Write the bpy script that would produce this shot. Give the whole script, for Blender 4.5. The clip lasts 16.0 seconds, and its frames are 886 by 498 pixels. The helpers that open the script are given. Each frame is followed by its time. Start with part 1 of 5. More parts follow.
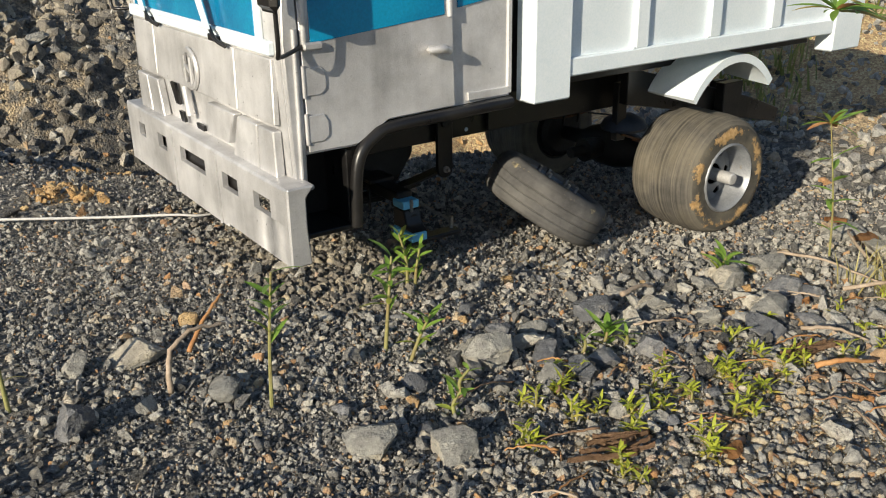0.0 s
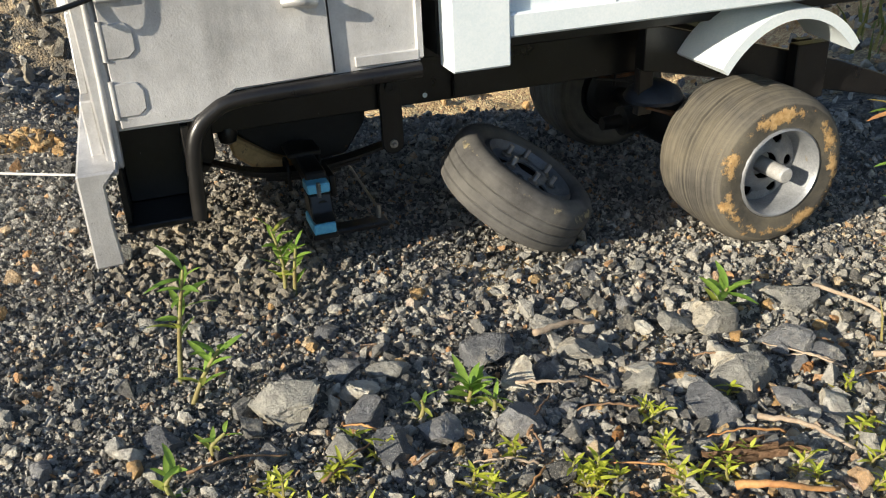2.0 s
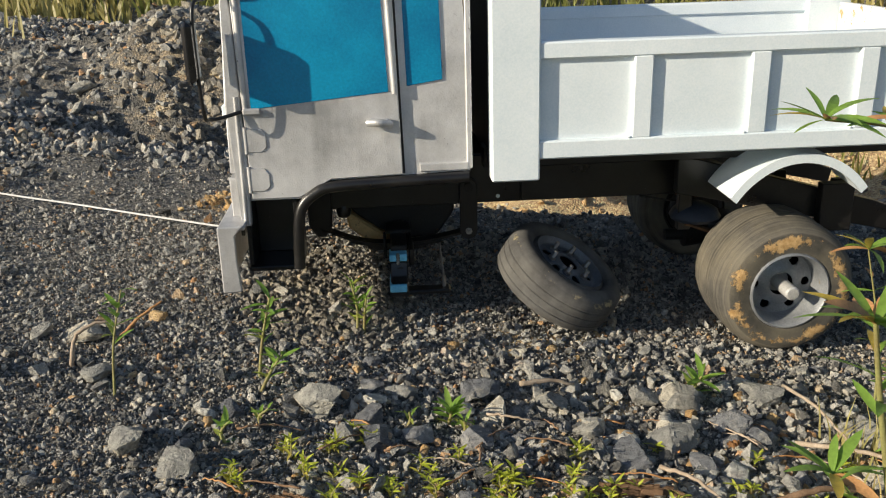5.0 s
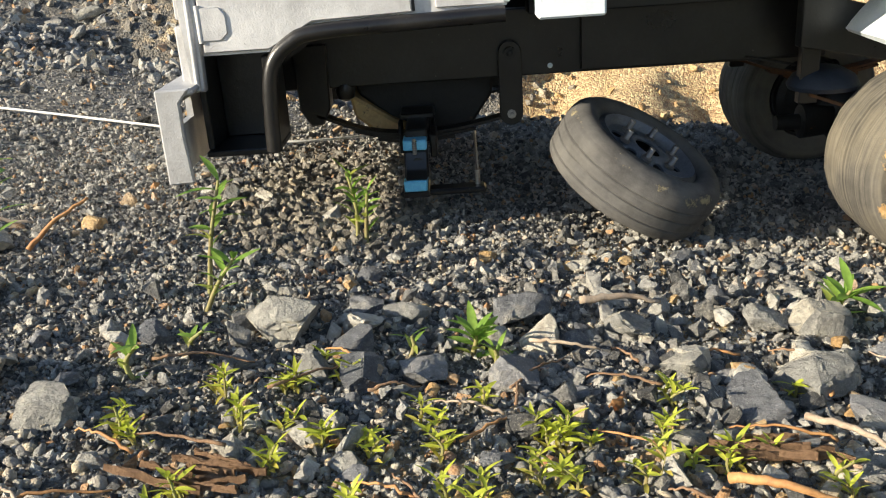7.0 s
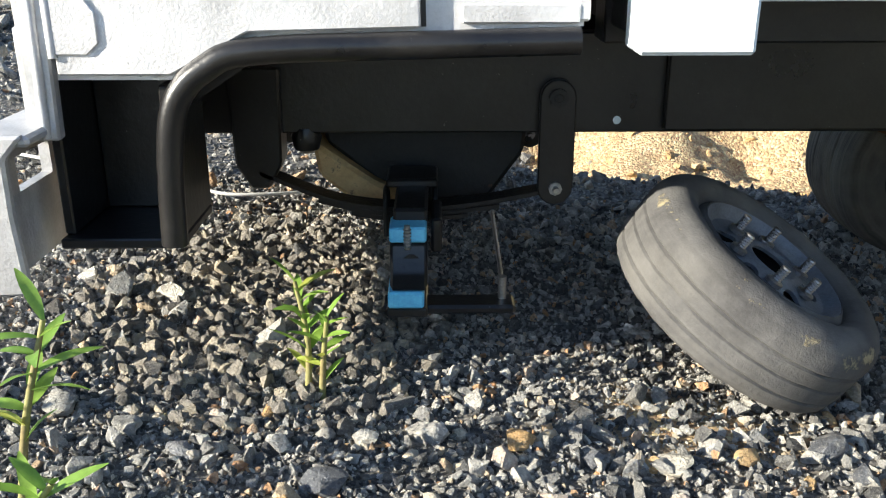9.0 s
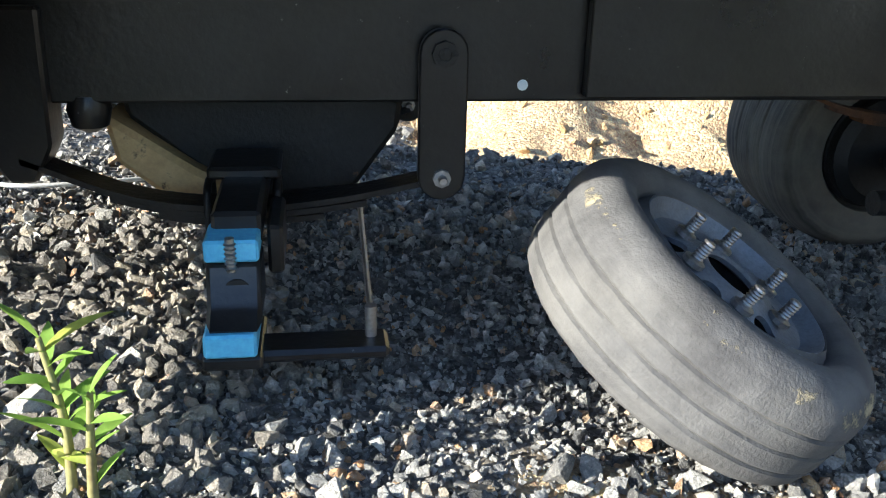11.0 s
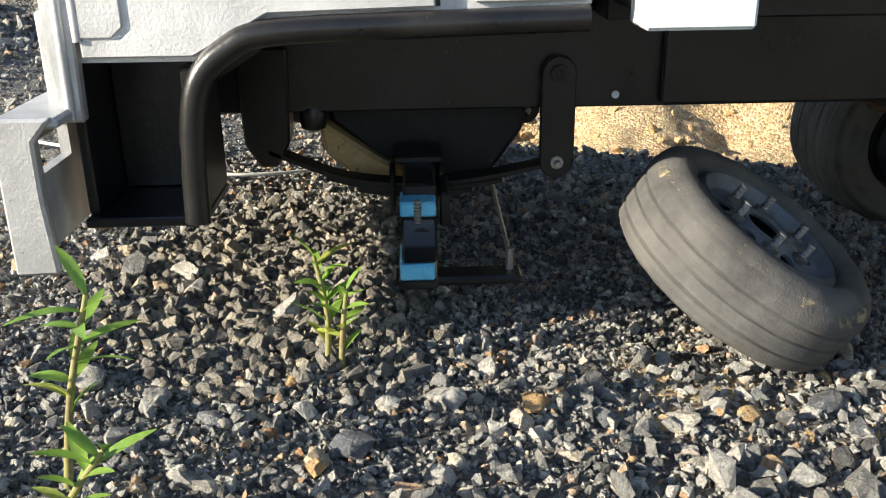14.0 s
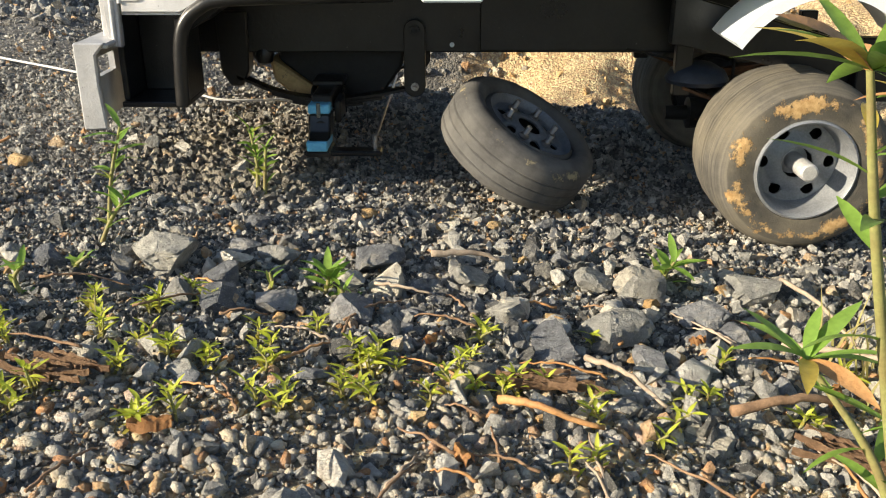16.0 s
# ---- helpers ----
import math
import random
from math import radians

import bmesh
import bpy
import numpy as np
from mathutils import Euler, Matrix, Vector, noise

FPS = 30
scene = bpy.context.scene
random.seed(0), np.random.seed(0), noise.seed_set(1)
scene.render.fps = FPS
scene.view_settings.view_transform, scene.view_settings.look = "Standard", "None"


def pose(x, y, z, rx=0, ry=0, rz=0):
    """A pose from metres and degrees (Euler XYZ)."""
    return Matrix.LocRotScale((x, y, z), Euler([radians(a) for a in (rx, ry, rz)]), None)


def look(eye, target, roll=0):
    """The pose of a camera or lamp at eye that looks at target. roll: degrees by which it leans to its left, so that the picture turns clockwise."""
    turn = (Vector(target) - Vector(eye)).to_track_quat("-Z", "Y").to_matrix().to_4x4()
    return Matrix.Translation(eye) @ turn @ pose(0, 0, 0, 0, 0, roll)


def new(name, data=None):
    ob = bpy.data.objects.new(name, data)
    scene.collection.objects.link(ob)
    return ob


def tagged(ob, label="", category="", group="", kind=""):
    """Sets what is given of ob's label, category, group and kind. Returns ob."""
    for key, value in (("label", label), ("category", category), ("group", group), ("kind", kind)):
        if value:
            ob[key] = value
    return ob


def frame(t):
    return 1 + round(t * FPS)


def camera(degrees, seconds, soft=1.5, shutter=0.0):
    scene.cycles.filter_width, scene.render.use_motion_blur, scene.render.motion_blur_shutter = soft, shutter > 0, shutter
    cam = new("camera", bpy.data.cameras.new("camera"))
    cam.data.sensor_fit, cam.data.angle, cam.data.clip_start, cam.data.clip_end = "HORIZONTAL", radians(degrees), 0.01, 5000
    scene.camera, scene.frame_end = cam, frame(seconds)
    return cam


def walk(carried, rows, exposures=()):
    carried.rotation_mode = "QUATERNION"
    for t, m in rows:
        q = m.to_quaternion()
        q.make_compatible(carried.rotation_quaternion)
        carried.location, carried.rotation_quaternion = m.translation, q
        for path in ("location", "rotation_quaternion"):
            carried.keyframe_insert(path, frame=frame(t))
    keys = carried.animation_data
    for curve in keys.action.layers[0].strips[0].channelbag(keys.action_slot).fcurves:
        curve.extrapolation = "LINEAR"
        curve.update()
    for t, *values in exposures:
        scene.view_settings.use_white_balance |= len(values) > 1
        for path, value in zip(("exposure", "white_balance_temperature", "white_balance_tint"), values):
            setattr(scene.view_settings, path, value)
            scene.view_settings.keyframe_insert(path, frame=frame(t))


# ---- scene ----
cam = camera(53.7, 16.0, soft=1.1)
PATH = [
    (0, (0.0014, 0.0004, 0.3121), (1.0515, 1.5307, -0.4331), -1.05),
    (0.5, (0.0616, 0.0164, 0.3068), (0.9927, 1.5893, -0.5051), -2.44),
    (1, (0.1264, 0.0302, 0.2980), (0.9603, 1.6383, -0.5496), -4.18),
    (1.5, (0.1957, 0.0360, 0.2902), (0.9250, 1.6879, -0.5696), -4.54),
    (2, (0.2546, 0.0270, 0.2989), (0.8248, 1.7301, -0.5810), -2.87),
    (2.5, (0.3158, -0.0200, 0.3188), (0.7558, 1.7275, -0.5488), -3.87),
    (3, (0.3629, -0.0781, 0.3274), (0.7517, 1.7012, -0.4990), -5.62),
    (3.5, (0.3798, -0.1259, 0.3486), (0.7198, 1.6800, -0.4406), -3.79),
    (4, (0.3650, -0.1318, 0.3885), (0.5936, 1.6997, -0.3818), -1.20),
    (4.5, (0.3283, -0.1241, 0.3950), (0.4695, 1.7442, -0.3045), -1.24),
    (5, (0.3471, -0.1494, 0.3458), (0.4491, 1.7311, -0.3275), -1.71),
    (5.2, (0.3561, -0.1579, 0.3160), (0.4611, 1.7202, -0.3634), -1.89),
    (7.3, (0.3749, 0.0492, 0.2233), (0.3032, 1.9167, -0.4888), -3.89),
    (7.5, (0.3680, 0.0722, 0.2219), (0.3062, 1.9453, -0.4763), -3.11),
    (8, (0.3731, 0.1242, 0.2111), (0.3335, 2.0052, -0.4674), -2.14),
    (8.2, (0.3692, 0.1469, 0.2127), (0.3320, 2.0236, -0.4777), -1.56),
    (10.3, (0.3548, 0.3067, 0.1868), (0.4963, 2.1831, -0.4907), 1.69),
    (10.5, (0.3563, 0.3188, 0.1857), (0.5380, 2.1795, -0.5249), 1.51),
    (11, (0.3718, 0.3179, 0.1818), (0.6432, 2.1554, -0.5596), 1.56),
    (11.5, (0.4007, 0.3079, 0.1846), (0.7399, 2.1249, -0.5792), 1.71),
    (12, (0.4297, 0.2895, 0.1863), (0.7863, 2.1058, -0.5711), 1.88),
    (12.5, (0.4062, 0.2841, 0.1965), (0.6809, 2.1232, -0.5398), 0.78),
    (13, (0.3606, 0.2883, 0.2145), (0.5460, 2.1514, -0.4888), 0.07),
    (13.5, (0.3389, 0.2506, 0.1957), (0.4353, 2.1042, -0.5490), -0.11),
    (14, (0.3446, 0.2049, 0.2069), (0.4112, 2.0655, -0.5237), -0.69),
    (14.5, (0.3887, 0.1405, 0.2279), (0.4702, 2.0109, -0.4756), -1.29),
    (15, (0.4282, 0.0778, 0.2358), (0.5358, 1.9429, -0.4782), -0.62),
    (15.5, (0.4509, 0.0189, 0.2327), (0.5060, 1.8762, -0.5072), -0.36),
    (16, (0.4421, -0.0447, 0.2325), (0.4108, 1.8022, -0.5344), -0.08),
]
EXPOSURES = [
    (0.0, 0.25, 6600, 12), (1.5, 0.60, 6600, 12), (2.5, 0.65, 6600, 12), (3.5, 0.60, 6600, 12), (4.5, 0.20, 6700, 12), (5.0, 0.30, 6700, 12), (7.5, 1.05, 6700, 12), (8.2, 1.15, 6500, 12),
    (10.5, 1.88, 5700, 12), (11.3, 1.88, 5700, 12), (12.5, 1.68, 5600, 13), (13.2, 1.40, 6000, 13), (14.0, 1.20, 6400, 12), (14.5, 1.05, 6500, 12), (16.0, 0.95, 6900, 12),
]
walk(cam, [(t, look(eye, target, roll)) for t, eye, target, roll in PATH], EXPOSURES)
# ---- light ----
SUN_WAY = Vector((1.0, 0.40, -0.405)).normalized()
world = bpy.data.worlds.new("sky")
scene.world = world
world.use_nodes = True
wn = world.node_tree
sky = wn.nodes.new("ShaderNodeTexSky")
sky.sky_type, sky.sun_disc = "NISHITA", False
sky.sun_elevation = math.asin(-SUN_WAY.z)
sky.ozone_density, sky.dust_density = 1.8, 0.5
sky.sun_rotation = math.atan2(-SUN_WAY.x, -SUN_WAY.y)
wn.links.new(sky.outputs[0], wn.nodes["Background"].inputs[0])
wn.nodes["Background"].inputs[1].default_value = 0.10
sun = new("sun", bpy.data.lights.new("sun", "SUN"))
sun.data.energy, sun.data.angle, sun.data.color = 5.0, radians(0.5), (1.0, 0.92, 0.74)
sun.matrix_world = look((0, 0, 5), Vector((0, 0, 5)) + SUN_WAY)


# ---- materials ----
def mat_new(name):
    m = bpy.data.materials.new(name)
    m.use_nodes = True
    return m, m.node_tree, m.node_tree.nodes["Principled BSDF"]


def ramp(nt, fac, stops):
    r = nt.nodes.new("ShaderNodeValToRGB")
    while len(r.color_ramp.elements) < len(stops):
        r.color_ramp.elements.new(0.5)
    for e, (p, c) in zip(r.color_ramp.elements, stops):
        e.position, e.color = p, (*c, 1)
    nt.links.new(fac, r.inputs[0])
    return r.outputs[0]


def noise_tex(nt, scale, detail=6, rough=0.6):
    co = nt.nodes.new("ShaderNodeNewGeometry")
    n = nt.nodes.new("ShaderNodeTexNoise")
    n.inputs["Scale"].default_value, n.inputs["Detail"].default_value, n.inputs["Roughness"].default_value = scale, detail, rough
    nt.links.new(co.outputs["Position"], n.inputs["Vector"])
    return n.outputs["Fac"]


def mixc(nt, fac, a, b, mode="MIX"):
    m = nt.nodes.new("ShaderNodeMix")
    m.data_type, m.blend_type = "RGBA", mode
    for sock, v in ((m.inputs[0], fac), (m.inputs[6], a), (m.inputs[7], b)):
        if isinstance(v, (int, float)):
            sock.default_value = v
        elif isinstance(v, tuple):
            sock.default_value = (*v, 1)
        else:
            nt.links.new(v, sock)
    return m.outputs[2]


def bump(nt, bsdf, height, strength, dist):
    b = nt.nodes.new("ShaderNodeBump")
    b.inputs["Strength"].default_value, b.inputs["Distance"].default_value = strength, dist
    nt.links.new(height, b.inputs["Height"])
    nt.links.new(b.outputs[0], bsdf.inputs["Normal"])


def surface(name, stops, scale, fine=400, rough=(0.5, 0.7), metal=0.0, relief=0.3, depth=0.0006, stain=None, stain_scale=25, stain_at=0.62, grain=0.22):
    """A painted or natural surface: two scales of colour, a stain, uneven gloss and fine relief."""
    m, nt, b = mat_new(name)
    big, small = noise_tex(nt, scale), noise_tex(nt, fine, 4)
    col = ramp(nt, big, stops)
    col = mixc(nt, grain, col, ramp(nt, small, [(0.3, (0.25, 0.25, 0.25)), (0.7, (0.95, 0.95, 0.95))]), "OVERLAY")
    if stain:
        f = ramp(nt, noise_tex(nt, stain_scale, 8, 0.7), [(stain_at, (0, 0, 0)), (stain_at + 0.06, (1, 1, 1))])
        col = mixc(nt, f, col, stain)
    nt.links.new(col, b.inputs["Base Color"])
    r = nt.nodes.new("ShaderNodeMapRange")
    r.inputs[3].default_value, r.inputs[4].default_value = rough
    nt.links.new(big, r.inputs[0])
    nt.links.new(r.outputs[0], b.inputs["Roughness"])
    b.inputs["Metallic"].default_value = metal
    bump(nt, b, small, relief, depth)
    return m


def island_rock(name, stops, sat_scale=260, rough=0.85):
    """Stones that each take their own colour, with mottling on every one."""
    m, nt, b = mat_new(name)
    g = nt.nodes.new("ShaderNodeNewGeometry")
    oi = nt.nodes.new("ShaderNodeObjectInfo")
    add = nt.nodes.new("ShaderNodeMath")
    add.operation = "ADD"
    nt.links.new(g.outputs["Random Per Island"], add.inputs[0])
    nt.links.new(oi.outputs["Random"], add.inputs[1])
    fr = nt.nodes.new("ShaderNodeMath")
    fr.operation = "FRACT"
    nt.links.new(add.outputs[0], fr.inputs[0])
    col = ramp(nt, fr.outputs[0], stops)
    n1, n2, n3 = noise_tex(nt, sat_scale, 8, 0.75), noise_tex(nt, 1300, 4, 0.7), noise_tex(nt, 330, 6, 0.75)
    both = nt.nodes.new("ShaderNodeMath")
    both.operation = "MULTIPLY_ADD"
    nt.links.new(n3, both.inputs[0])
    both.inputs[1].default_value = 2.2
    mid = nt.nodes.new("ShaderNodeMath")
    mid.operation = "MULTIPLY_ADD"
    nt.links.new(noise_tex(nt, 105, 7, 0.7), mid.inputs[0])
    mid.inputs[1].default_value = 4.5
    nt.links.new(n2, mid.inputs[2])
    nt.links.new(mid.outputs[0], both.inputs[2])
    spots = ramp(nt, n2, [(0.56, (0, 0, 0)), (0.66, (1, 1, 1))])
    col = mixc(nt, spots, col, mixc(nt, 0.3, col, (0.75, 0.72, 0.66)))
    cream = ramp(nt, noise_tex(nt, 75, 8, 0.72), [(0.54, (0, 0, 0)), (0.66, (0.65, 0.65, 0.65))])
    col = mixc(nt, cream, col, mixc(nt, 0.5, col, (0.7, 0.64, 0.52)))
    col = mixc(nt, 0.75, col, ramp(nt, n1, [(0.3, (0.2, 0.2, 0.21)), (0.72, (0.85, 0.84, 0.8))]), "OVERLAY")
    nt.links.new(col, b.inputs["Base Color"])
    b.inputs["Roughness"].default_value = rough
    bump(nt, b, both.outputs[0], 0.9, 0.0013)
    return m


def brushed_silver(name):
    """Hand-sprayed silver over beaten sheet metal: cloudy coats, upright streaks, dull patches, shallow dents."""
    m, nt, b = mat_new(name)
    geo = nt.nodes.new("ShaderNodeNewGeometry")
    mp = nt.nodes.new("ShaderNodeMapping")
    mp.inputs["Scale"].default_value = (120, 120, 9)
    nt.links.new(geo.outputs["Position"], mp.inputs[0])
    streak = nt.nodes.new("ShaderNodeTexNoise")
    streak.inputs["Scale"].default_value, streak.inputs["Detail"].default_value = 1.0, 5
    nt.links.new(mp.outputs[0], streak.inputs["Vector"])
    cloud, fine, dents = noise_tex(nt, 16, 7, 0.62), noise_tex(nt, 800, 3), noise_tex(nt, 42, 3, 0.5)
    col = ramp(nt, cloud, [(0.3, (0.40, 0.395, 0.39)), (0.5, (0.60, 0.59, 0.585)), (0.7, (0.80, 0.79, 0.78))])
    col = mixc(nt, 0.16, col, ramp(nt, streak.outputs["Fac"], [(0.3, (0.28, 0.28, 0.28)), (0.7, (0.85, 0.85, 0.85))]), "OVERLAY")
    col = mixc(nt, 0.10, col, ramp(nt, fine, [(0.3, (0.2, 0.2, 0.2)), (0.7, (0.9, 0.9, 0.9))]), "OVERLAY")
    spots = ramp(nt, noise_tex(nt, 190, 6, 0.7), [(0.66, (0, 0, 0)), (0.70, (1, 1, 1))])
    col = mixc(nt, spots, col, (0.2, 0.195, 0.19))
    nt.links.new(col, b.inputs["Base Color"])
    r = nt.nodes.new("ShaderNodeMapRange")
    r.inputs[3].default_value, r.inputs[4].default_value = 0.30, 0.62
    nt.links.new(cloud, r.inputs[0])
    nt.links.new(r.outputs[0], b.inputs["Roughness"])
    b.inputs["Metallic"].default_value = 0.45
    h = nt.nodes.new("ShaderNodeMath")
    h.operation = "MULTIPLY_ADD"
    nt.links.new(dents, h.inputs[0])
    h.inputs[1].default_value = 4.0
    nt.links.new(fine, h.inputs[2])
    bump(nt, b, h.outputs[0], 0.35, 0.0006)
    return m


WHITE = surface("white_paint", [(0.3, (0.65, 0.73, 0.77)), (0.7, (0.76, 0.82, 0.85))], 18, 600, (0.35, 0.55), 0, 0.2, 0.0005, (0.55, 0.56, 0.53), 60, 0.69)
SILVER = brushed_silver("silver_paint")
BLACK = surface("black_paint", [(0.3, (0.005, 0.005, 0.006)), (0.75, (0.02, 0.0185, 0.017))], 30, 350, (0.2, 0.42), 0, 0.3, 0.0005, (0.2, 0.19, 0.18), 300, 0.672)
DARK = surface("dark_steel", [(0.3, (0.008, 0.008, 0.008)), (0.75, (0.025, 0.023, 0.021))], 40, 500, (0.45, 0.7), 0.2, 0.5, 0.0008, (0.16, 0.075, 0.03), 70, 0.66)
RUST = surface("rusty_leaf_steel", [(0.3, (0.03, 0.025, 0.022)), (0.7, (0.2, 0.085, 0.03))], 60, 700, (0.6, 0.85), 0.2, 0.5, 0.0008)
SPRING = surface("greasy_spring_steel", [(0.35, (0.008, 0.008, 0.008)), (0.62, (0.03, 0.022, 0.016)), (0.75, (0.16, 0.075, 0.03))], 34, 500, (0.35, 0.6), 0.3, 0.5, 0.0008)


def worn_tread(name, centre, axis, mud_at, mud_wide, tread, mud_cut, mud_tone, ring=0.6):
    """Worn rubber round a wheel's axle: fine rings across the tread, dust in patches, and dried mud caked where the sidewall meets the tread."""
    m, nt, b = mat_new(name)
    geo = nt.nodes.new("ShaderNodeNewGeometry")

    def vec(op, a, other):
        n = nt.nodes.new("ShaderNodeVectorMath")
        n.operation = op
        nt.links.new(a, n.inputs[0])
        n.inputs[1].default_value = other
        return n

    def calc(op, a, c, d=None):
        n = nt.nodes.new("ShaderNodeMath")
        n.operation = op
        for sock, v in zip(n.inputs, (a, c, d)):
            if isinstance(v, (int, float)):
                sock.default_value = v
            elif v is not None:
                nt.links.new(v, sock)
        return n.outputs[0]

    off = vec("SUBTRACT", geo.outputs["Position"], centre)
    along = vec("DOT_PRODUCT", off.outputs[0], axis).outputs["Value"]
    out = vec("LENGTH", vec("CROSS_PRODUCT", off.outputs[0], axis).outputs[0], (0, 0, 0)).outputs["Value"]
    rings = nt.nodes.new("ShaderNodeTexNoise")
    rings.noise_dimensions = "1D"
    rings.inputs["Scale"].default_value, rings.inputs["Detail"].default_value = 420, 5
    nt.links.new(along, rings.inputs["W"])
    worn = noise_tex(nt, 38, 6, 0.65)
    tone = calc("MULTIPLY_ADD", rings.outputs["Fac"], ring, calc("MULTIPLY", worn, 1 - ring))
    col = ramp(nt, tone, tread)
    dust = ramp(nt, noise_tex(nt, 22, 6, 0.65), [(0.42, (0, 0, 0)), (0.7, (0.6, 0.6, 0.6))])
    col = mixc(nt, dust, col, mud_tone[0])
    near = calc("DIVIDE", calc("ABSOLUTE", calc("SUBTRACT", out, mud_at[0]), 0), mud_wide)
    deep = calc("DIVIDE", calc("ABSOLUTE", calc("SUBTRACT", along, mud_at[1]), 0), mud_wide)
    place = calc("SUBTRACT", noise_tex(nt, 46, 8, 0.72), calc("MULTIPLY", calc("MAXIMUM", near, deep), 0.16))
    mud = ramp(nt, place, [(mud_cut, (0, 0, 0)), (mud_cut + 0.05, (1, 1, 1))])
    col = mixc(nt, mud, col, ramp(nt, noise_tex(nt, 260), [(0.35, mud_tone[1]), (0.65, mud_tone[2])]))
    nt.links.new(col, b.inputs["Base Color"])
    b.inputs["Roughness"].default_value = 0.9
    grain = calc("MULTIPLY_ADD", rings.outputs["Fac"], ring * 1.6, noise_tex(nt, 900, 3))
    bump(nt, b, calc("MULTIPLY_ADD", mud, 2.2, grain), 0.6, 0.0006)
    return m


DARK_TREAD = [(0.36, (0.036, 0.034, 0.03)), (0.5, (0.084, 0.077, 0.066)), (0.64, (0.15, 0.134, 0.108))]
CLAY = [(0.2, 0.172, 0.12), (0.36, 0.21, 0.08), (0.56, 0.37, 0.17)]
RUBBER_MUD = worn_tread("muddy_rubber", (0.665, 0.494, 0.0642), (0, 1, 0), (0.0445, 0.0), 0.0085, DARK_TREAD, 0.44, CLAY)
LOOSE_RUBBER = worn_tread("dusty_grey_rubber", (0.4915, 0.5415, 0.0808), (0.5004, -0.2152, 0.8387), (0.0505, 0.0), 0.0055, [(0.36, (0.04, 0.038, 0.037)), (0.5, (0.078, 0.075, 0.072)), (0.64, (0.12, 0.115, 0.108))], 0.53, [(0.135, 0.127, 0.112), (0.26, 0.22, 0.14), (0.42, 0.35, 0.2)], 0.18)
RIM = surface("grey_rim_paint", [(0.3, (0.19, 0.2, 0.212)), (0.7, (0.34, 0.35, 0.365))], 50, 700, (0.35, 0.55), 0.5, 0.3, 0.0005, (0.3, 0.25, 0.18), 90, 0.66)
RIM_DARK = surface("blue_grey_rim_paint", [(0.3, (0.11, 0.125, 0.15)), (0.7, (0.21, 0.23, 0.26))], 50, 700, (0.4, 0.6), 0.4, 0.4, 0.0006, (0.3, 0.25, 0.18), 90, 0.66)
STEEL = surface("zinc_steel", [(0.3, (0.27, 0.26, 0.25)), (0.7, (0.45, 0.43, 0.41))], 90, 900, (0.3, 0.5), 0.9, 0.3, 0.0004, (0.25, 0.12, 0.05), 150, 0.66)
BARE_STEEL = surface("bare_turned_steel", [(0.3, (0.42, 0.41, 0.39)), (0.7, (0.58, 0.57, 0.55))], 90, 900, (0.35, 0.55), 0.3, 0.3, 0.0004, (0.3, 0.22, 0.15), 150, 0.68)
BLUE = surface("blue_window_film", [(0.35, (0.0, 0.12, 0.27)), (0.65, (0.0, 0.25, 0.45))], 13, 500, (0.08, 0.25), 0, 0.15, 0.0003)
SKYBLUE = surface("pale_blue_paint", [(0.3, (0.1, 0.42, 0.66)), (0.7, (0.16, 0.52, 0.74))], 60, 600, (0.4, 0.6), 0, 0.3, 0.0005, (0.05, 0.1, 0.14), 120, 0.68)
CORD = surface("white_cord", [(0.3, (0.62, 0.6, 0.56)), (0.7, (0.76, 0.74, 0.7))], 200, 1500, (0.7, 0.9))
TAN = surface("tan_plastic", [(0.3, (0.5, 0.33, 0.14)), (0.7, (0.62, 0.43, 0.2))], 60, 500, (0.5, 0.7), 0, 0.3, 0.0006, (0.1, 0.07, 0.04), 60, 0.6)
BARK = surface("dry_bark", [(0.3, (0.16, 0.09, 0.05)), (0.7, (0.34, 0.21, 0.12))], 120, 900, (0.8, 0.95), 0, 0.6, 0.001)
TWIG = surface("dry_twig", [(0.3, (0.26, 0.19, 0.13)), (0.7, (0.45, 0.36, 0.27))], 120, 900, (0.8, 0.95), 0, 0.5, 0.0006)
DEADLEAF = surface("dead_leaf", [(0.3, (0.32, 0.14, 0.05)), (0.7, (0.52, 0.28, 0.11))], 80, 700, (0.6, 0.8), 0, 0.5, 0.0006)


def leaf_mat(name, a, b_, glow):
    m, nt, b = mat_new(name)
    oi = nt.nodes.new("ShaderNodeNewGeometry")
    col = ramp(nt, oi.outputs["Random Per Island"], [(0.0, a), (0.85, b_), (1.0, glow)])
    n = noise_tex(nt, 300)
    col = mixc(nt, 0.3, col, ramp(nt, n, [(0.3, (0.25, 0.25, 0.25)), (0.7, (0.9, 0.9, 0.9))]), "OVERLAY")
    nt.links.new(col, b.inputs["Base Color"])
    b.inputs["Roughness"].default_value = 0.45
    tr = nt.nodes.new("ShaderNodeBsdfTranslucent")
    nt.links.new(col, tr.inputs[0])
    mx = nt.nodes.new("ShaderNodeMixShader")
    mx.inputs[0].default_value = 0.4
    nt.links.new(b.outputs[0], mx.inputs[1])
    nt.links.new(tr.outputs[0], mx.inputs[2])
    nt.links.new(mx.outputs[0], nt.nodes["Material Output"].inputs[0])
    return m


